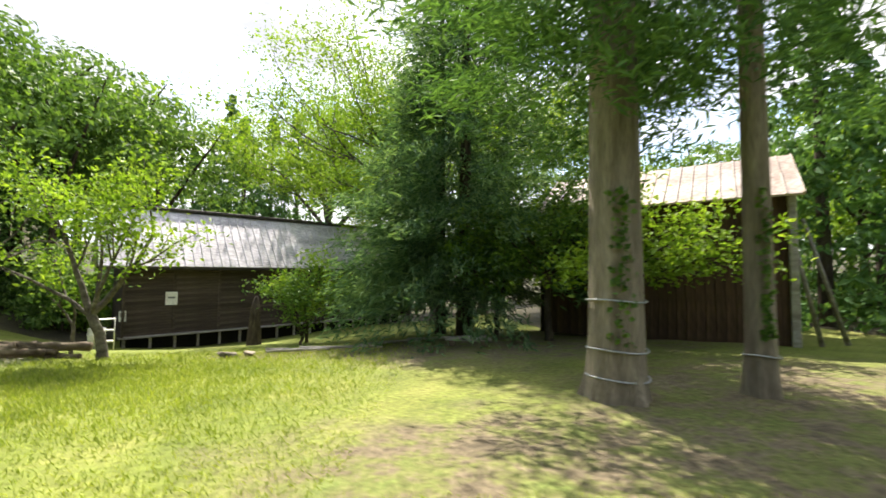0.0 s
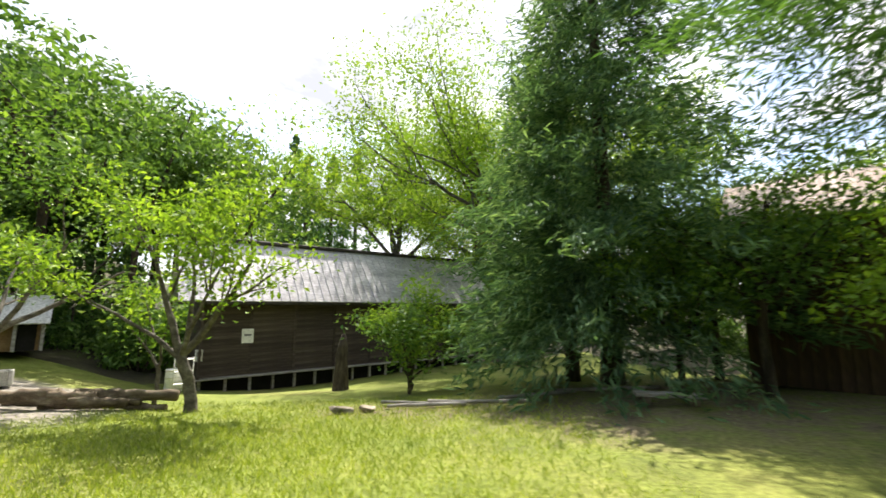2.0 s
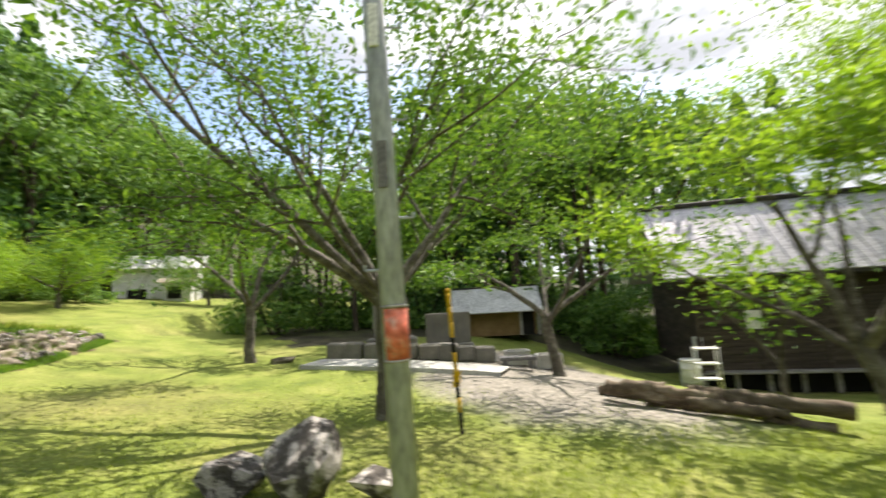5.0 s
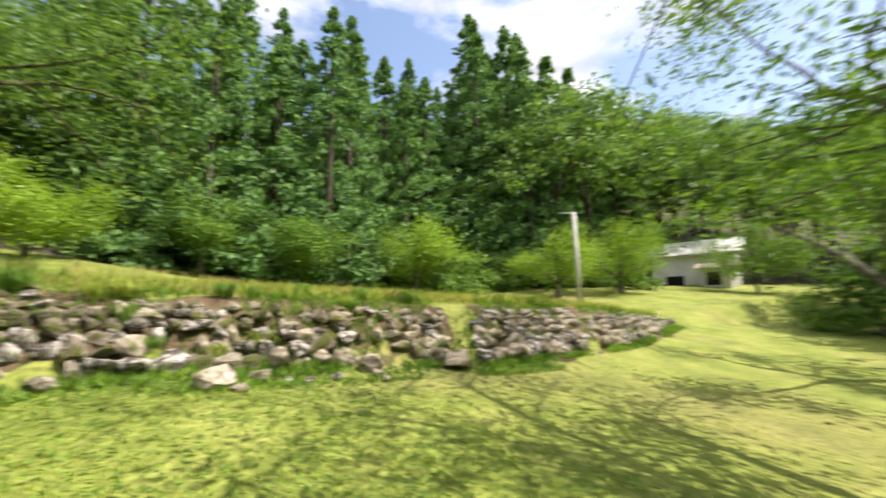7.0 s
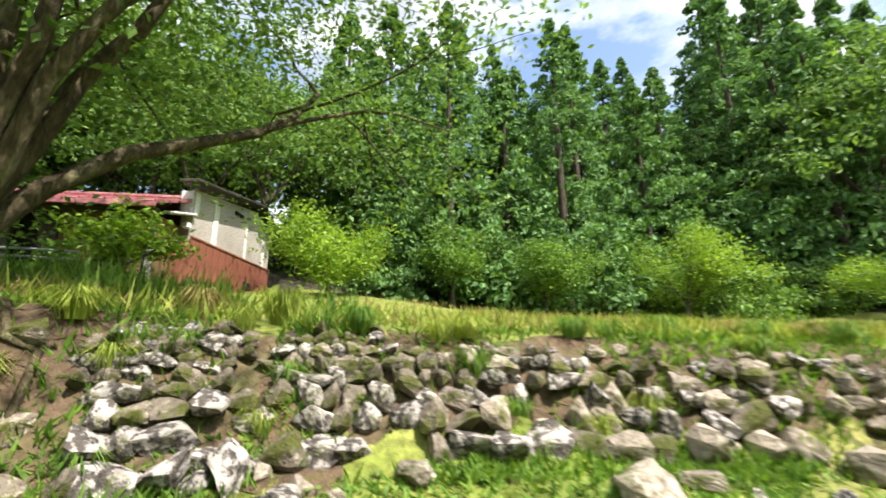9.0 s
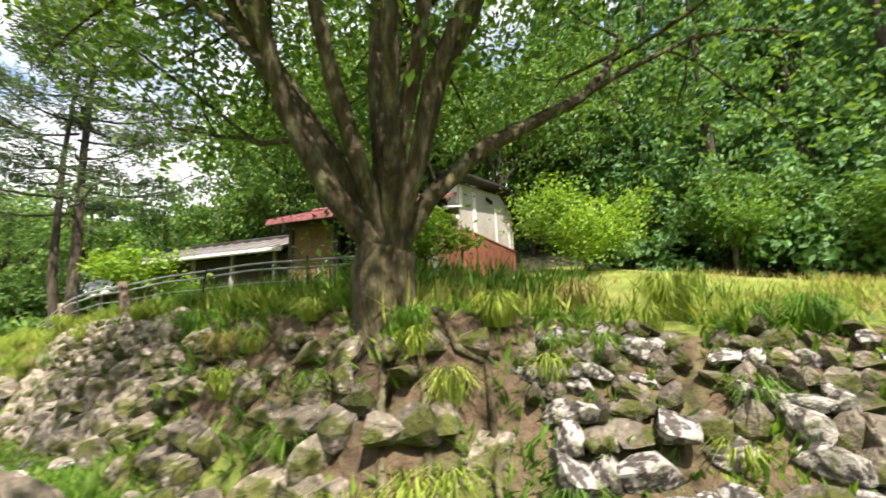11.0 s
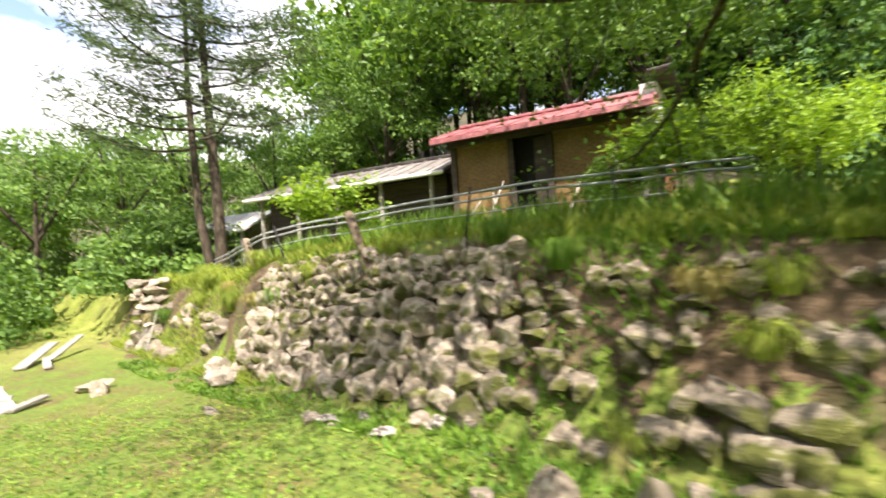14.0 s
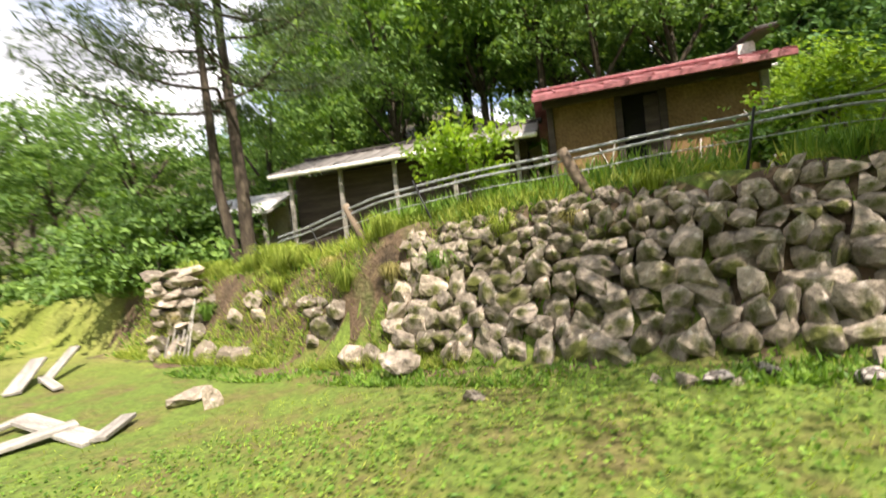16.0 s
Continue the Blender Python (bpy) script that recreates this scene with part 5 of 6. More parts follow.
cedars = [wood_cedar(71, 17, 4.0), wood_cedar(72, 15, 3.6), wood_cedar(73, 19, 4.2)]
broad = [wood_broadleaf(81, 13.5, 5.2, L_OAK, "dense dark-leaved tree in the woods", "broadleaf trees of the woods"), wood_broadleaf(82, 12, 5.0, L_CHERRY, "fresh green tree in the woods", "broadleaf trees of the woods"),
         wood_broadleaf(83, 15, 5.8, L_OAK, "tall dark-leaved tree in the woods", "broadleaf trees of the woods"), wood_broadleaf(84, 11.3, 4.7, L_LIME, "sunlit yellow-green tree in the woods", "broadleaf trees of the woods")]
placed = set()


def plant(kinds, x, y, size, turn, rng):
    k = kinds[rng.randrange(len(kinds))]
    m = pose(x, y, on_land(x, y) - 0.2, 0, 0, turn) @ Matrix.Diagonal((size * rng.uniform(0.9, 1.1), size * rng.uniform(0.9, 1.1), size, 1))
    if k.name in placed:
        return copy_thing(k, m @ Matrix.Diagonal((1 / k.scale.x, 1 / k.scale.y, 1 / k.scale.z, 1)))
    placed.add(k.name)
    k.matrix_basis = m
    return k


def wood(kinds, n, where, size, seed, gap=2.2):
    """n trees of the kinds at random places for which where(x, y) holds."""
    rng = random.Random(seed)
    got, tries = [], 0
    (x0, x1), (y0, y1), test = where
    while len(got) < n and tries < 6000:
        tries += 1
        x, y = rng.uniform(x0, x1), rng.uniform(y0, y1)
        if not test(x, y) or any((x - a) ** 2 + (y - b) ** 2 < gap * gap for a, b in got):
            continue
        got.append((x, y))
        plant(kinds, x, y, rng.uniform(*size), rng.uniform(0, 360), rng)


def back_of(x, y):
    return float(behind(np.array([x]), np.array([y]))[0])


def wood_bush(seed, leaves, label):
    rng = np.random.default_rng(seed)
    root = thing("forest_bush", 0, 0, -60, 0, label, "shrub", "bushes at the wood's edge")
    for a in (0.2, 1.9, 3.4, 5.0):
        V, F = [], []
        tube(V, F, [(0, 0, -0.3), (0.5 * math.cos(a), 0.5 * math.sin(a), 0.9), (1.0 * math.cos(a), 1.0 * math.sin(a), 1.9)], [0.06, 0.04, 0.015], 5)
        quads("stem", np.concatenate(V), np.concatenate(F), DARKBARK, root)
    m = 70
    d = unit(rng.normal(0, 1, (m, 3)))
    d[:, 2] = np.abs(d[:, 2])
    c = d * np.array([1.7, 1.7, 2.3]) * rng.uniform(0.45, 1.08, (m, 1)) + np.array([0, 0, 0.15])
    v, f = puffs(rng, c, rng.uniform(0.3, 0.62, m), 34, 0.19, 0.1, 0.55)
    crown(root, v, f, leaves)
    return root


bushes = [wood_bush(91, L_OAK, "dark leafy bush at the wood's edge"), wood_bush(92, L_CHERRY, "fresh green bush at the wood's edge"), wood_bush(93, L_OAK, "broad dark bush at the wood's edge")]
# cedars south-west, seen over the terrace
wood(cedars, 60, ((-52, -14), (-44, -4), lambda x, y: 14 < back_of(x, y) < 25 and x + 0.35 * y < -19.5), (0.76, 1.02), 1, 2.3)
wood([bushes[0], bushes[2]], 3, ((-40, -11), (-32, -2), lambda x, y: 13.5 < back_of(x, y) < 17), (0.8, 1.2), 21, 2.4)
for x, y, k in ((-36, -9.5, 1.22), (-39, -12, 1.28), (-41, -9, 1.3), (-38, -15, 1.2), (-43.5, -12.5, 1.3), (-34.5, -12.8, 1.1), (-47, -8.5, 1.3)):
    plant(cedars, x, y, k, 70 * k + x, random.Random(int(-x)))
# broadleaves on the slope behind the hut and the grey house
wood([broad[0], broad[2], broad[0], broad[1]], 16, ((-22, -7), (-42, -19), lambda x, y: 10.5 < back_of(x, y) < 26 and x + 0.35 * y > -21), (0.62, 0.78), 2, 2.5)
wood([broad[0], broad[2], broad[0], broad[1]], 26, ((-8, 6), (-46, -21), lambda x, y: 10 < back_of(x, y) < 32 and x < -0.3 * y - 6.5), (0.85, 1.15), 13, 3.0)
wood([bushes[0], bushes[2]], 9, ((-14, 8), (-28, -18), lambda x, y: 9 < back_of(x, y) < 13 and not (-14 < x < -5 and y > -20)), (0.9, 1.3), 22, 1.8)
wood([broad[0], broad[1], broad[0]], 12, ((-4, 10), (-36, -22), lambda x, y: x < -0.42 * y - 3.5 and x > -0.3 * y - 7.5), (0.5, 0.66), 14, 2.2)
wood([bushes[0], bushes[1], bushes[2]], 12, ((-3, 10), (-30, -20.5), lambda x, y: x < -0.45 * y - 2), (0.9, 1.4), 27, 1.9)
# slope to the west and north-west
wood([bushes[0], bushes[1], bushes[2]], 12, ((-46, -26), (-16, -4), lambda x, y: 9 < back_of(x, y) < 15), (0.9, 1.4), 28, 2.0)
wood([broad[0], broad[1], broad[2], broad[0]], 36, ((-70, -36), (-8, 34), lambda x, y: back_of(x, y) > 8 and not (-48 < x < -36 and -5 < y < 6)), (1.0, 1.35), 3, 3.8)
wood([bushes[0], bushes[1], bushes[2]], 18, ((-44, -22.5), (5, 22), lambda x, y: back_of(x, y) < -1.5 and not (x > -25.5 and 9.5 < y < 19)), (0.9, 1.5), 23, 2.2)
wood([broad[0], broad[2], broad[1]], 13, ((-40, -26), (8, 24), lambda x, y: back_of(x, y) < -3), (0.8, 1.05), 4, 3.2)
# behind the small shed and the long house
wood([broad[2], broad[0]], 9, ((-32, -20), (17, 30), lambda x, y: y > -0.9 * x - 4), (1.15, 1.42), 5, 3.4)
wood(cedars, 4, ((-34, -25), (14, 26), lambda x, y: True), (0.95, 1.1), 12, 3.4)
wood([bushes[0], bushes[1]], 8, ((-26, -17.5), (17, 25), lambda x, y: y > 4.5 - x * 0.8), (0.9, 1.3), 24, 1.8)
wood([broad[3], broad[1], broad[0]], 5, ((-8, 9), (29, 40), lambda x, y: y > 27 + 0.35 * abs(x)), (0.66, 0.86), 6, 3.0)
for x, y, k in ((-25, 50, 1.45), (-27.5, 51, 1.3), (-22.8, 53, 1.35), (-31, 49, 1.0), (-29.3, 50, 0.9), (-34, 47, 1.05), (-20, 55, 1.3), (-36, 46, 0.95)):
    plant(cedars, x, y, k, 40 * k + x, random.Random(int(-x)))
# east: the dark wood behind the brown shed
wood([broad[0], broad[3], broad[2], broad[1]], 16, ((8, 28), (12.5, 34), lambda x, y: y > 15 or x > 16), (0.63, 0.9), 8, 3.0)
wood([bushes[0], bushes[1], bushes[2]], 9, ((6, 22), (14, 26), lambda x, y: True), (0.8, 1.2), 25, 2.0)
wood(cedars, 8, ((14, 30), (-2, 16), lambda x, y: True), (0.8, 1.1), 9, 3.4)
# beyond the terrace's east end
wood([bushes[0], bushes[1], bushes[2]], 16, ((7.5, 24), (-30, -15), lambda x, y: x - y > 26.5 and x + y < 0), (0.9, 1.6), 26, 2.0)
wood([broad[0], broad[1], broad[2]], 12, ((12, 36), (-38, -16), lambda x, y: x + y < 3 and x - y > 35), (0.62, 0.85), 10, 3.0)
wood([broad[0], broad[2]], 8, ((34, 58), (-34, -4), lambda x, y: True), (0.75, 1.0), 11, 4.0)
for x, y, k in ((5.6, -17.6, 1.1), (6.8, -17.2, 0.95), (7.9, -18.4, 1.2), (-37.5, -3.2, 0.9)):
    plant([bushes[0], bushes[2]], x, y, k, 50 * k, random.Random(int(x * 10)))
# tall limbed trees behind the long house
BIG = dict(SPREADING, wobble=0.16, kids=[3, 5, 4], lift=[0.05, 0.05, 0.02, -0.03], angle=0.7)
for x, y, seed, h, k in ((-8.2, 32.0, 131, 7.8, 1.0), (1.2, 24.6, 132, 5.2, 1.2), (4.6, 29.5, 133, 7.0, 1.1), (-1.8, 34.5, 134, 7.8, 1.1)):
    limbed_tree("tall_limbed_tree", x, y, seed, h, 0.32, [((0.7, -0.2, 0.7), 6.2 * k, 0.6, 0.9), ((-0.85, -0.1, 0.6), 6.6 * k, 0.6, 0.95), ((0.1, -0.7, 0.75), 5.6 * k, 0.5, 0.8), ((0.15, 0.2, 1.2), 7.0 * k, 0.7, 1.0), ((-0.35, -0.3, 1.1), 6.8 * k, 0.6, 1.0),
                ((-0.5, 0.6, 0.6), 5.5 * k, 0.5, 0.9)], 3, 30, (0.75, 0.75, 0.34), (0.22, 0.12), BARK, L_LIME, "tall open-crowned tree behind the long house", spec=BIG, droop=0.3)

# ---- grass and weeds ----


def blades(name, x, y, height, width, material, label, seed, lean=0.5, lift=0.0):
    rng = np.random.default_rng(seed)
    n = len(x)
    z = land(x, y) + lift
    axis = rng.normal(0, lean, (n, 3)) * (1, 1, 0) + np.array([0, 0, 1.0])
    h = height * rng.uniform(0.5, 1.3, n)
    c = np.stack([x, y, z], -1) + unit(axis) * (h * 0.42)[:, None]
    v, f = leaf_arrays(c, axis, rng.normal(0, 1, (n, 3)), h, width * rng.uniform(0.7, 1.3, n), 0.1)
    return tagged(quads(name, v, f, material, None, False), label, "grass", kind="stuff")


rng = np.random.default_rng(91)
n = 370000
bx, by = rng.uniform(-17, 8, n), rng.uniform(-11, 11, n)
ring = np.abs(np.hypot((bx + 3.6) * 0.85, by + 1.2) - 4.0)
patchy = 0.5 + 0.5 * np.sin(bx * 1.1 + 2 * np.sin(by * 0.7)) * np.sin(by * 1.3 + np.sin(bx * 0.9))
keep = (rng.uniform(0, 1, n) < np.exp(-np.maximum(ring - 1.5, 0) / 3.0) * (0.35 + 0.65 * patchy)) & (behind(bx, by) < 0) & ~((bx > 1.5) & (by > 1.5)) & ~((bx < -10.5) & (by > 7))
blades("lawn_grass", bx[keep], by[keep], 0.055, 0.011, GRASS, "short green lawn grass", 92, 0.9)
n = 60000
bx, by = rng.uniform(-12, 4, n), rng.uniform(-10, 0, n)
keep = (behind(bx, by) < -0.5) & (rng.uniform(0, 1, n) < 0.7)
cx, cy = bx[keep], by[keep]
m = len(cx)
v, f = leaf_arrays(np.stack([cx, cy, land(cx, cy) + rng.uniform(0.01, 0.05, m)], -1), rng.normal(0, 1, (m, 3)) * (1, 1, 0.3), rng.normal(0, 0.4, (m, 3)) + (0, 0, 1), rng.uniform(0.025, 0.055, m), rng.uniform(0.02, 0.04, m))
tagged(quads("clover", v, f, FERN, None, False), "low clover leaves in the lawn", "clover", kind="stuff")
# longer grass in the sunny part of the lawn
n = 60000
bx, by = rng.uniform(-9, 1, n), rng.uniform(2.5, 11, n)
keep = rng.uniform(0, 1, n) < np.exp(-((bx + 4) ** 2 / 18 + (by - 6) ** 2 / 12))
blades("long_lawn_grass", bx[keep], by[keep], 0.11, 0.012, GRASS, "longer bright grass in the sunny lawn", 93, 0.5)


def along(s):
    """The point of the wall's foot s metres from its west end, and the way into the bank."""
    for a, b in zip(FOOT, FOOT[1:]):
        l = float(np.hypot(*(b - a)))
        if s <= l:
            d = (b - a) / l
            return a + d * s, np.array([d[1], -d[0]])
        s -= l
    return FOOT[-1], np.array([0.0, -1.0])


def foot_at(x):
    """How far along the wall's foot the place x lies."""
    s = 0.0
    for a, b in zip(FOOT, FOOT[1:]):
        l = float(np.hypot(*(b - a)))
        if a[0] <= x <= b[0]:
            return s + l * (x - a[0]) / (b[0] - a[0])
        s += l
    return s


# terrace grass: along the edge and behind it
def strip_grass(name, x0, x1, d0, d1, n, height, width, material, label, seed, lean):
    r = np.random.default_rng(seed)
    s = r.uniform(foot_at(x0), foot_at(x1), n)
    d = d0 + (d1 - d0) * r.uniform(0, 1, n) ** 1.4
    p = np.array([np.r_[along(a)[0] + along(a)[1] * b] for a, b in zip(s, d)])
    clump = np.sin(s * 2.3 + 3 * np.sin(d * 1.9)) * np.sin(s * 0.9 + d * 2.7) + r.normal(0, 0.35, n) > -0.15
    blades(name, p[clump, 0], p[clump, 1], height, width, material, label, seed + 1, lean)


strip_grass("terrace_grass", -26, 6, 0.55, 6.5, 26000, 0.3, 0.02, GRASS, "tall grass on the terrace edge", 101, 0.45)
strip_grass("dry_terrace_grass", -26, -6, 0.8, 8.5, 30000, 0.24, 0.013, DRYGRASS, "dry straw-coloured grass on the terrace", 103, 0.5)
strip_grass("end_grass", -0.5, 6.5, -0.35, 1.4, 26000, 0.24, 0.012, GRASS, "long grass hanging over the crumbled wall end", 117, 0.7)
strip_grass("bank_weeds", -25, 7, -0.3, 0.7, 12000, 0.17, 0.035, FERN, "weeds growing among the wall stones", 105, 0.7)
strip_grass("tall_weeds", -9, 2, 1.5, 5.5, 9000, 0.55, 0.028, FERN, "tall weeds before the hut", 107, 0.35)
strip_grass("bank_ferns", -8.2, -3.6, -0.5, 1.2, 8000, 0.15, 0.022, FERN, "leafy ferns and weeds on the eroded bank", 111, 0.8)
strip_grass("wall_ferns", -25, -8.6, -0.45, 0.9, 22000, 0.16, 0.022, FERN, "ferny weeds among the tumbled stones", 113, 0.9)
strip_grass("foot_weeds", -16, 4, -0.9, -0.1, 9000, 0.12, 0.03, FERN, "low weeds along the wall's foot", 109, 0.9)


def tuft(x, y, seed, n, height, material, label, lift=0.0):
    r = np.random.default_rng(seed)
    a = r.uniform(0, 2 * np.pi, n)
    out = np.stack([np.cos(a), np.sin(a), np.zeros(n)], -1)
    b = np.array([x, y, on_land(x, y) + lift]) + out * r.uniform(0, 0.12, (n, 1))
    h = height * r.uniform(0.6, 1.2, n)
    k = r.uniform(0.3, 1.0, n)
    side = np.stack([-out[:, 1], out[:, 0], np.zeros(n)], -1) * 0.004
    mids = b + np.array([0, 0, 1.0]) * h[:, None] * 0.75 + out * (h * k * 0.35)[:, None]
    ends = b + np.array([0, 0, 1.0]) * (h * (1.0 - k * 0.75))[:, None] + out * (h * k * 0.95)[:, None]
    V = np.stack([b - side, b + side, mids + side, mids - side, ends + side * 0.2, ends - side * 0.2], 1).reshape(-1, 3)
    i = np.arange(n)[:, None] * 6
    F = np.concatenate([i + np.array([0, 1, 2, 3]), i + np.array([3, 2, 4, 5])])
    return tagged(quads("grass_tuft", V, F, material, None, False), label, "grass tuft", "grass tufts on the wall")


TUFTS = [(-8.9, -7.1, 0.75), (-9.5, -6.5, 0.45), (-8.2, -7.3, 0.6), (-10.4, -6.0, 0.4), (-12.6, -5.4, 0.45), (-14.0, -4.6, 0.4), (-1.1, -11.1, 0.55), (-0.3, -11.5, 0.6), (0.4, -12.0, 0.55), (-2.6, -10.2, 0.4), (-4.4, -8.4, 0.5), (-5.1, -7.6, 0.4),
         (-7.4, -6.7, 0.45), (-3.9, -9.2, 0.5), (1.4, -12.9, 0.5), (2.5, -13.6, 0.6), (-11.4, -5.6, 0.4), (-13.3, -5.0, 0.4), (-16.2, -3.6, 0.45), (-17.3, -3.2, 0.4), (-1.8, -10.6, 0.35), (-6.0, -7.2, 0.35), (4.2, -14.6, 0.7), (5.0, -15.1, 0.7)]
for i, (x, y, h) in enumerate(TUFTS):
    tuft(x, y, 200 + i, 260, 0.62 * h, (GRASS, FERN, DRYGRASS)[i % 3 if i not in (0, 6) else 0], ("bushy bright green grass tuft", "leafy green tuft", "dry straw-coloured grass tuft")[i % 3 if i not in (0, 6) else 0] + " on the wall")

trng = random.Random(41)
for i in range(34):
    x = trng.uniform(-14.2, -4.4)
    a, inward = along(foot_at(x))
    a = a + inward * trng.uniform(-0.1, 0.75)
    tuft(float(a[0]), float(a[1]), 400 + i, 110, trng.uniform(0.16, 0.3), (FERN, GRASS)[i % 2], ("leafy green tuft on the wall", "bushy bright green grass tuft on the wall")[i % 2])
for i in range(10):
    x = trng.uniform(-0.4, 5.2)
    a, inward = along(foot_at(x))
    a = a + inward * trng.uniform(0.2, 0.9)
    tuft(float(a[0]), float(a[1]), 440 + i, 240, trng.uniform(0.4, 0.62), GRASS, "bushy bright green grass tuft on the wall")

# ---- the terrace wall, stone by stone ----


def stone_mesh(name, seed, material):
    r = np.random.default_rng(seed)
    bm = bmesh.new()
    bmesh.ops.create_icosphere(bm, subdivisions=2, radius=0.5)
    cuts = [(unit(r.normal(0, 1, 3)), r.uniform(0.2, 0.36)) for _ in range(13)]
    for v in bm.verts:
        p = np.array(v.co)
        p = np.sign(p) * np.abs(p) ** 0.62 * 0.5 ** 0.38
        for c, d in cuts:
            over = p @ c - d
            if over > 0:
                p = p - c * over * 0.97
        v.co = p * (1.12 + 0.028 * r.normal())
    me = bpy.data.meshes.new(name)
    bm.to_mesh(me)
    bm.free()
    me.materials.append(material)
    return me


ROCKS = [stone_mesh("stone", 300 + i, ROCK) for i in range(9)]
MOSSES = [stone_mesh("stone", 320 + i, MOSSY) for i in range(6)]
LICHENS = [stone_mesh("stone", 340 + i, LICHEN) for i in range(6)]


def one_stone(me, parent, at, size, rng):
    o = new("stone", me)
    o.parent = parent
    o.matrix_basis = Matrix.LocRotScale(at, Euler((rng.uniform(-0.3, 0.3), rng.uniform(-0.3, 0.3), rng.uniform(0, 6.3))), size)
    return o


def un_smooth(f):
    lo, hi = 0.0, 1.0
    for _ in range(20):
        mid = (lo + hi) / 2
        lo, hi = (mid, hi) if mid * mid * (3 - 2 * mid) < f else (lo, mid)
    return lo


def stone_wall(x0, x1, size, sets, label, seed, gaps=0.0, top=1.0, jut=0.06):
    """Courses of rough stones laid against the bank between two places of its foot."""
    rng = random.Random(seed)
    w = thing("stone_wall", 0, 0, 0, 0, label, "stone wall")
    s0, s1 = foot_at(x0), foot_at(x1)
    height, count = 0.0, 0
    p, _ = along((s0 + s1) / 2)
    tall = float(np.interp(p[0], TOP_X, TOP_Z)) - float(lawn_height(p[0], p[1]))
    while height < tall * top and count < 300:
        big = size * (1.5 - 0.75 * height / tall) * rng.uniform(0.85, 1.1)
        s = s0 + rng.uniform(0, big)
        while s < s1 and count < 300:
            wide = big * rng.uniform(0.7, 1.35)
            p, inward = along(s + wide / 2)
            low = float(lawn_height(p[0], p[1]))
            t = float(np.interp(p[0], TOP_X, TOP_Z)) - low
            f = (height + big * 0.4) / t
            if f < top * rng.uniform(0.92, 1.08) and rng.random() >= gaps:
                d = -0.25 + 0.95 * un_smooth(min(max(f, 0.02), 0.98)) - jut * rng.uniform(0.2, 1.6)
                q = p + inward * d
                me = rng.choice(sets)
                o = new("stone", me)
                o.parent = w
                yaw = math.atan2(-inward[0], inward[1])
                o.matrix_basis = Matrix.LocRotScale((q[0], q[1], low + height + big * 0.36), Euler((rng.uniform(-0.35, 0.35), rng.uniform(-0.5, 0.5), yaw + rng.uniform(-0.4, 0.4))),
                                                    (wide * 1.5, big * rng.uniform(1.2, 1.7), big * rng.uniform(1.1, 1.6)))
                count += 1
            s += wide * 0.95
        height += big * 0.72
    return w


stone_wall(-3.9, 0.3, 0.235, ROCKS + ROCKS + MOSSES, "tall dry-stone terrace wall of rough grey boulders", 1, 0.02)
stone_wall(0.3, 5.6, 0.22, ROCKS + MOSSES, "low crumbling end of the dry-stone wall", 2, 0.74, 0.75)
stone_wall(-7.6, -3.9, 0.17, MOSSES, "mossy collapsed stretch of wall under the old tree", 3, 0.6, 0.9, 0.06)
stone_wall(-9.6, -7.6, 0.165, LICHENS + MOSSES, "dark lichen-spotted stretch of terrace wall", 4, 0.12, 1.0)
stone_wall(-14.3, -9.6, 0.16, ROCKS + LICHENS + MOSSES, "tumbled dry-stone terrace wall with weeds", 5, 0.3, 0.88, 0.1)
stone_wall(-18.3, -14.9, 0.18, ROCKS + LICHENS, "ruined stub of layered stone wall", 6, 0.25, 0.95, 0.1)
stone_wall(-25.5, -18.6, 0.19, ROCKS + LICHENS, "low far stretch of dry-stone wall", 7, 0.15, 1.0)

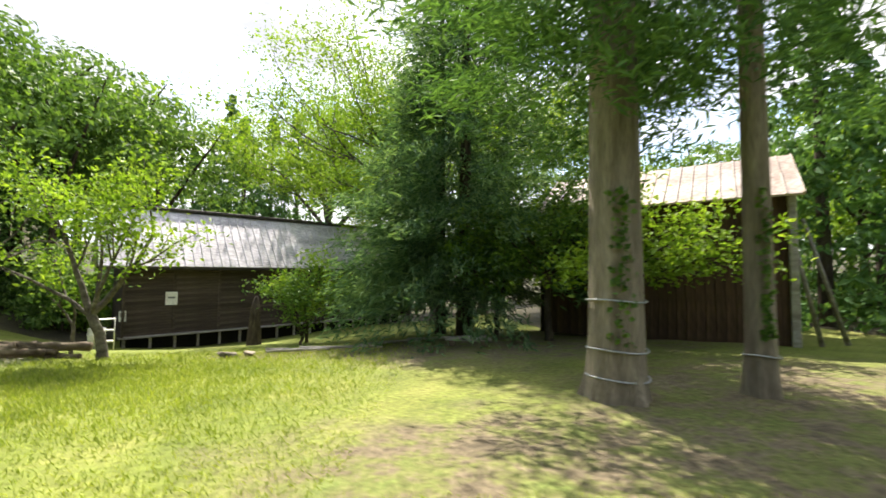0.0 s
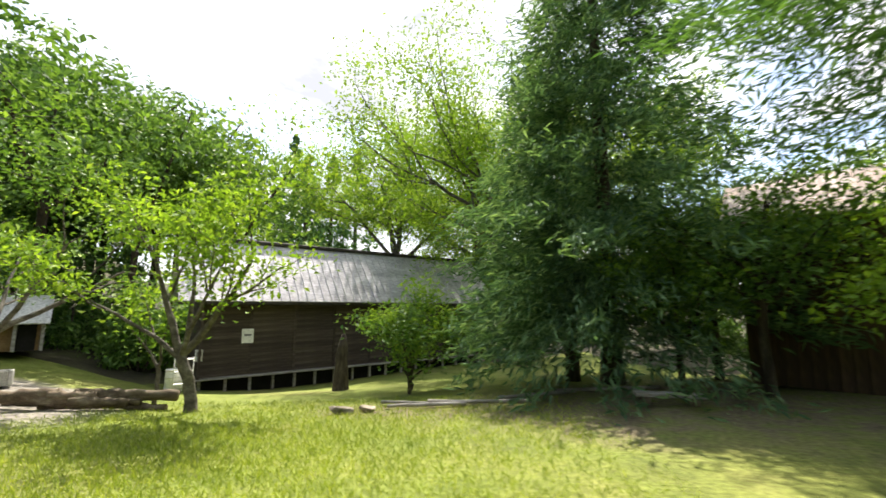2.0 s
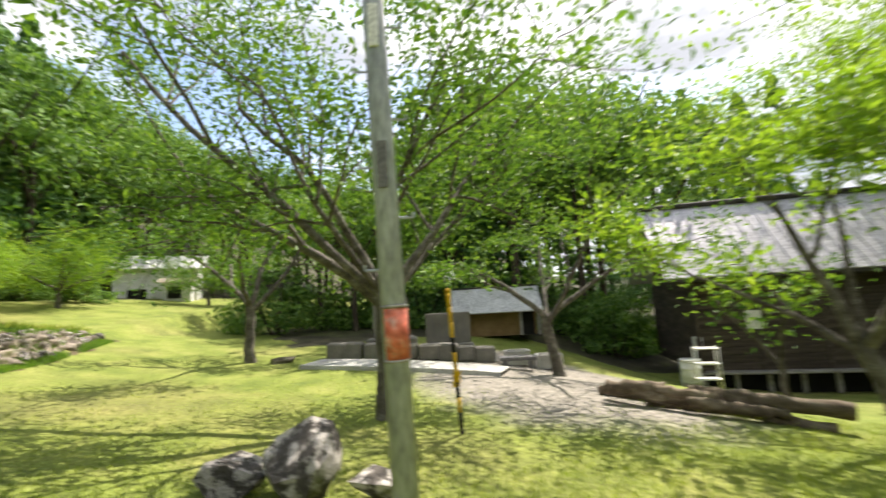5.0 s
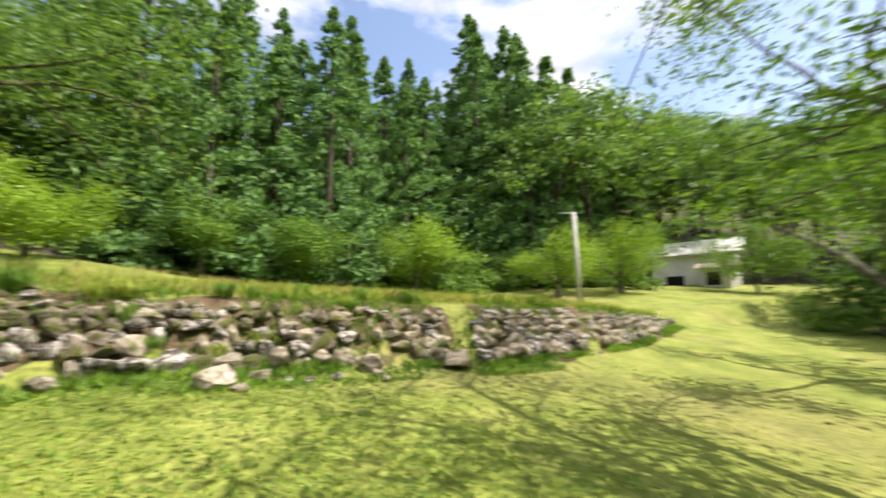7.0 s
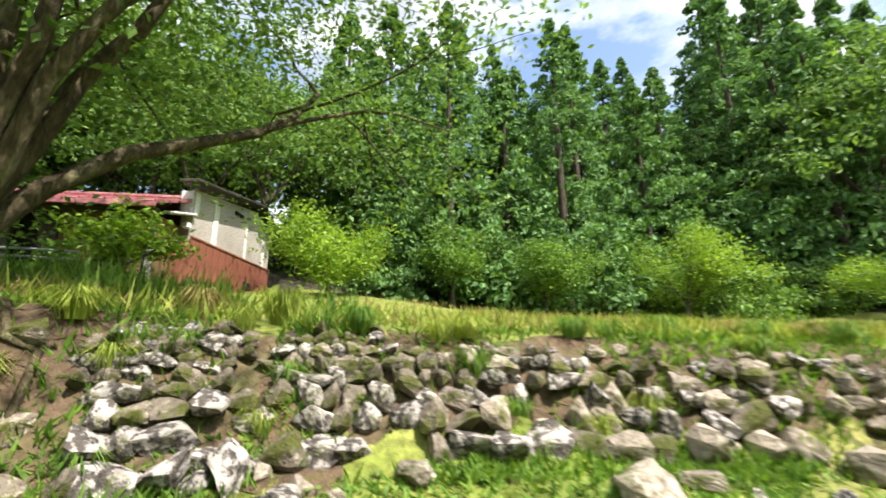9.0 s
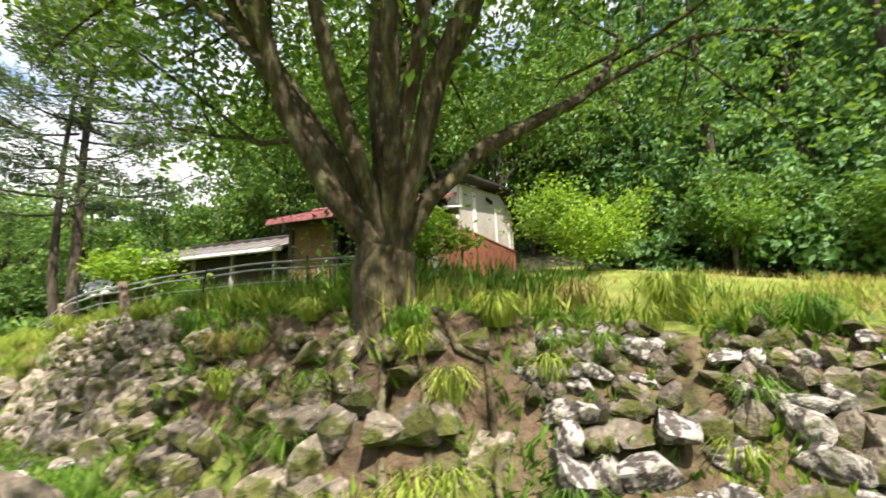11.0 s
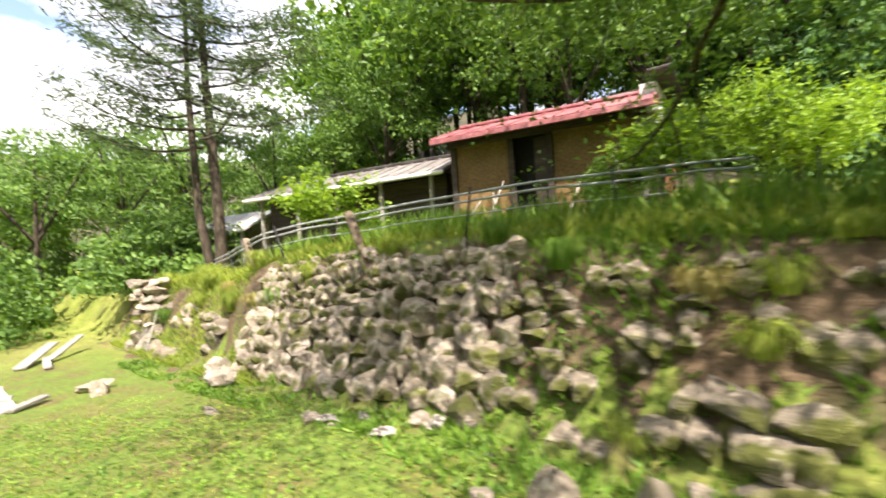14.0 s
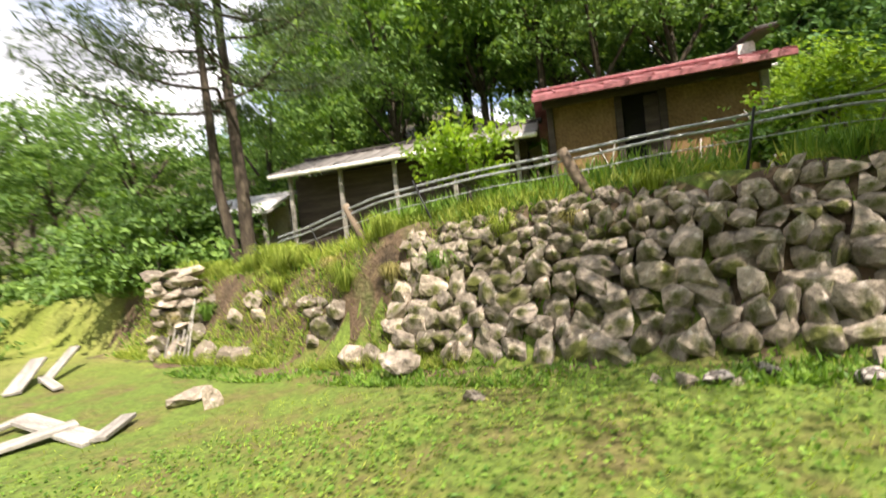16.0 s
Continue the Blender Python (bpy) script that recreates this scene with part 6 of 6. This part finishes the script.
srng = random.Random(77)
for x, y, w, d, h, me, label in [(-9.55, 2.55, 0.85, 0.8, 0.75, LICHENS[0], "white-lichened boulder on the lawn"), (-10.1, 2.05, 0.75, 0.6, 0.4, LICHENS[1], "low lichened boulder on the lawn"), (-9.25, 3.15, 0.6, 0.55, 0.35, LICHENS[2], "small lichened boulder at the pole's foot"),
                                (2.69, -11.22, 0.42, 0.34, 0.36, ROCKS[1], "squarish grey stone fallen on the grass"), (3.1, -11.6, 0.6, 0.45, 0.3, ROCKS[2], "flat stone fallen from the wall"), (0.4, -10.9, 0.5, 0.45, 0.4, ROCKS[3], "grey stone at the wall's foot"),
                                (-0.29, -9.66, 0.28, 0.22, 0.14, ROCKS[4], "pale small stone in the grass"), (-8.47, -5.85, 0.5, 0.36, 0.42, LICHENS[3], "upright white-lichened stone before the wall"), (-8.15, -5.95, 0.4, 0.3, 0.36, LICHENS[4], "upright lichened stone before the wall"),
                                (-8.69, -5.35, 0.4, 0.3, 0.22, LICHENS[5], "small stone in the turf"), (-4.35, -6.65, 0.32, 0.3, 0.75, MOSSES[0], "dark upright mossy stone at the wall's foot"), (-4.05, -7.2, 0.34, 0.3, 0.3, MOSSES[1], "grey stone beside the mossy one"),
                                (-10.75, -4.45, 0.5, 0.4, 0.35, ROCKS[7], "loose grey stone before the wall"), (-12.6, -3.9, 0.6, 0.4, 0.3, ROCKS[8], "loose flat stone before the wall"), (-13.9, -3.2, 0.6, 0.5, 0.4, ROCKS[0], "pale stone at the wall's foot"),
                                (-3.4, 8.85, 0.6, 0.4, 0.28, ROCKS[2], "pale stone edging the soil bed"), (-2.8, 8.95, 0.4, 0.3, 0.2, ROCKS[3], "small stone edging the soil bed"), (-3.0, 9.2, 0.35, 0.3, 0.2, ROCKS[5], "brown stone in the soil bed"),
                                (-18.95, 4.4, 0.8, 0.5, 0.35, MOSSES[2], "mossy flat stone near the cherry tree")]:
    o = one_stone(me, None, (x, y, on_land(x, y) + h * 0.3), (w, d, h), srng)
    o.name = "boulder"
    tagged(o, label, "stone", "loose stones")
for i in range(40):
    x = srng.uniform(-13, -2)
    p, inward = along(foot_at(x))
    q = p - inward * srng.uniform(0.2, 0.9)
    k = srng.uniform(0.1, 0.28)
    o = one_stone(srng.choice(ROCKS + LICHENS), None, (q[0], q[1], on_land(q[0], q[1]) + k * 0.2), (k * 1.3, k, k * 0.8), srng)
    o.name = "rubble_stone"
    tagged(o, "small rubble stone fallen from the wall", "stone", "rubble at the wall's foot")

# stack of stones with sticks at the far end of the wall
stack = thing("stone_stack", 5.1, -15.2, on_land(5.1, -15.2) - 0.1, -35, "square stack of flat stones", "stone stack")
for i in range(6):
    for j in range(3):
        o = one_stone(srng.choice(ROCKS), stack, (-0.45 + 0.45 * j + srng.uniform(-0.05, 0.05), srng.uniform(-0.1, 0.1), 0.12 + 0.22 * i), (0.55, 0.6, 0.27), srng)
for i in range(6):
    x, y = 4.5 + 0.15 * i, -14.2 - 0.12 * i
    z = on_land(x, y)
    k = rod_part("bleached_stick", (x, y, z - 0.02), (x - 0.1 + 0.25 * srng.random(), y - 0.75, z + 1.3 + 0.2 * srng.random()), 0.025, GREY_WOOD, None, 0.015, 6)
    tagged(k, "bleached stick leaning on the stone stack", "stick", "sticks on the stone stack")

# bare roots of the old tree on the bank
rrng = np.random.default_rng(55)
roots = thing("tree_roots", -6.62, -6.95, 0, 0, "dark mossy roots of the old tree on the bank", "roots")
for i in range(5):
    a = 0.35 + i * 0.55
    pts = []
    for k in range(9):
        r = 0.15 + k * 0.24
        x, y = r * math.cos(a) + 0.06 * rrng.normal(), r * math.sin(a) + 0.06 * rrng.normal()
        pts.append((x, y, on_land(-6.62 + x, -6.95 + y) + 0.03 + 0.02 * rrng.normal()))
        a += rrng.normal(0, 0.16)
    V, F = [], []
    tube(V, F, pts, np.linspace(0.04, 0.008, 9), 7)
    quads("root", np.concatenate(V), np.concatenate(F), MOSSBARK, roots)
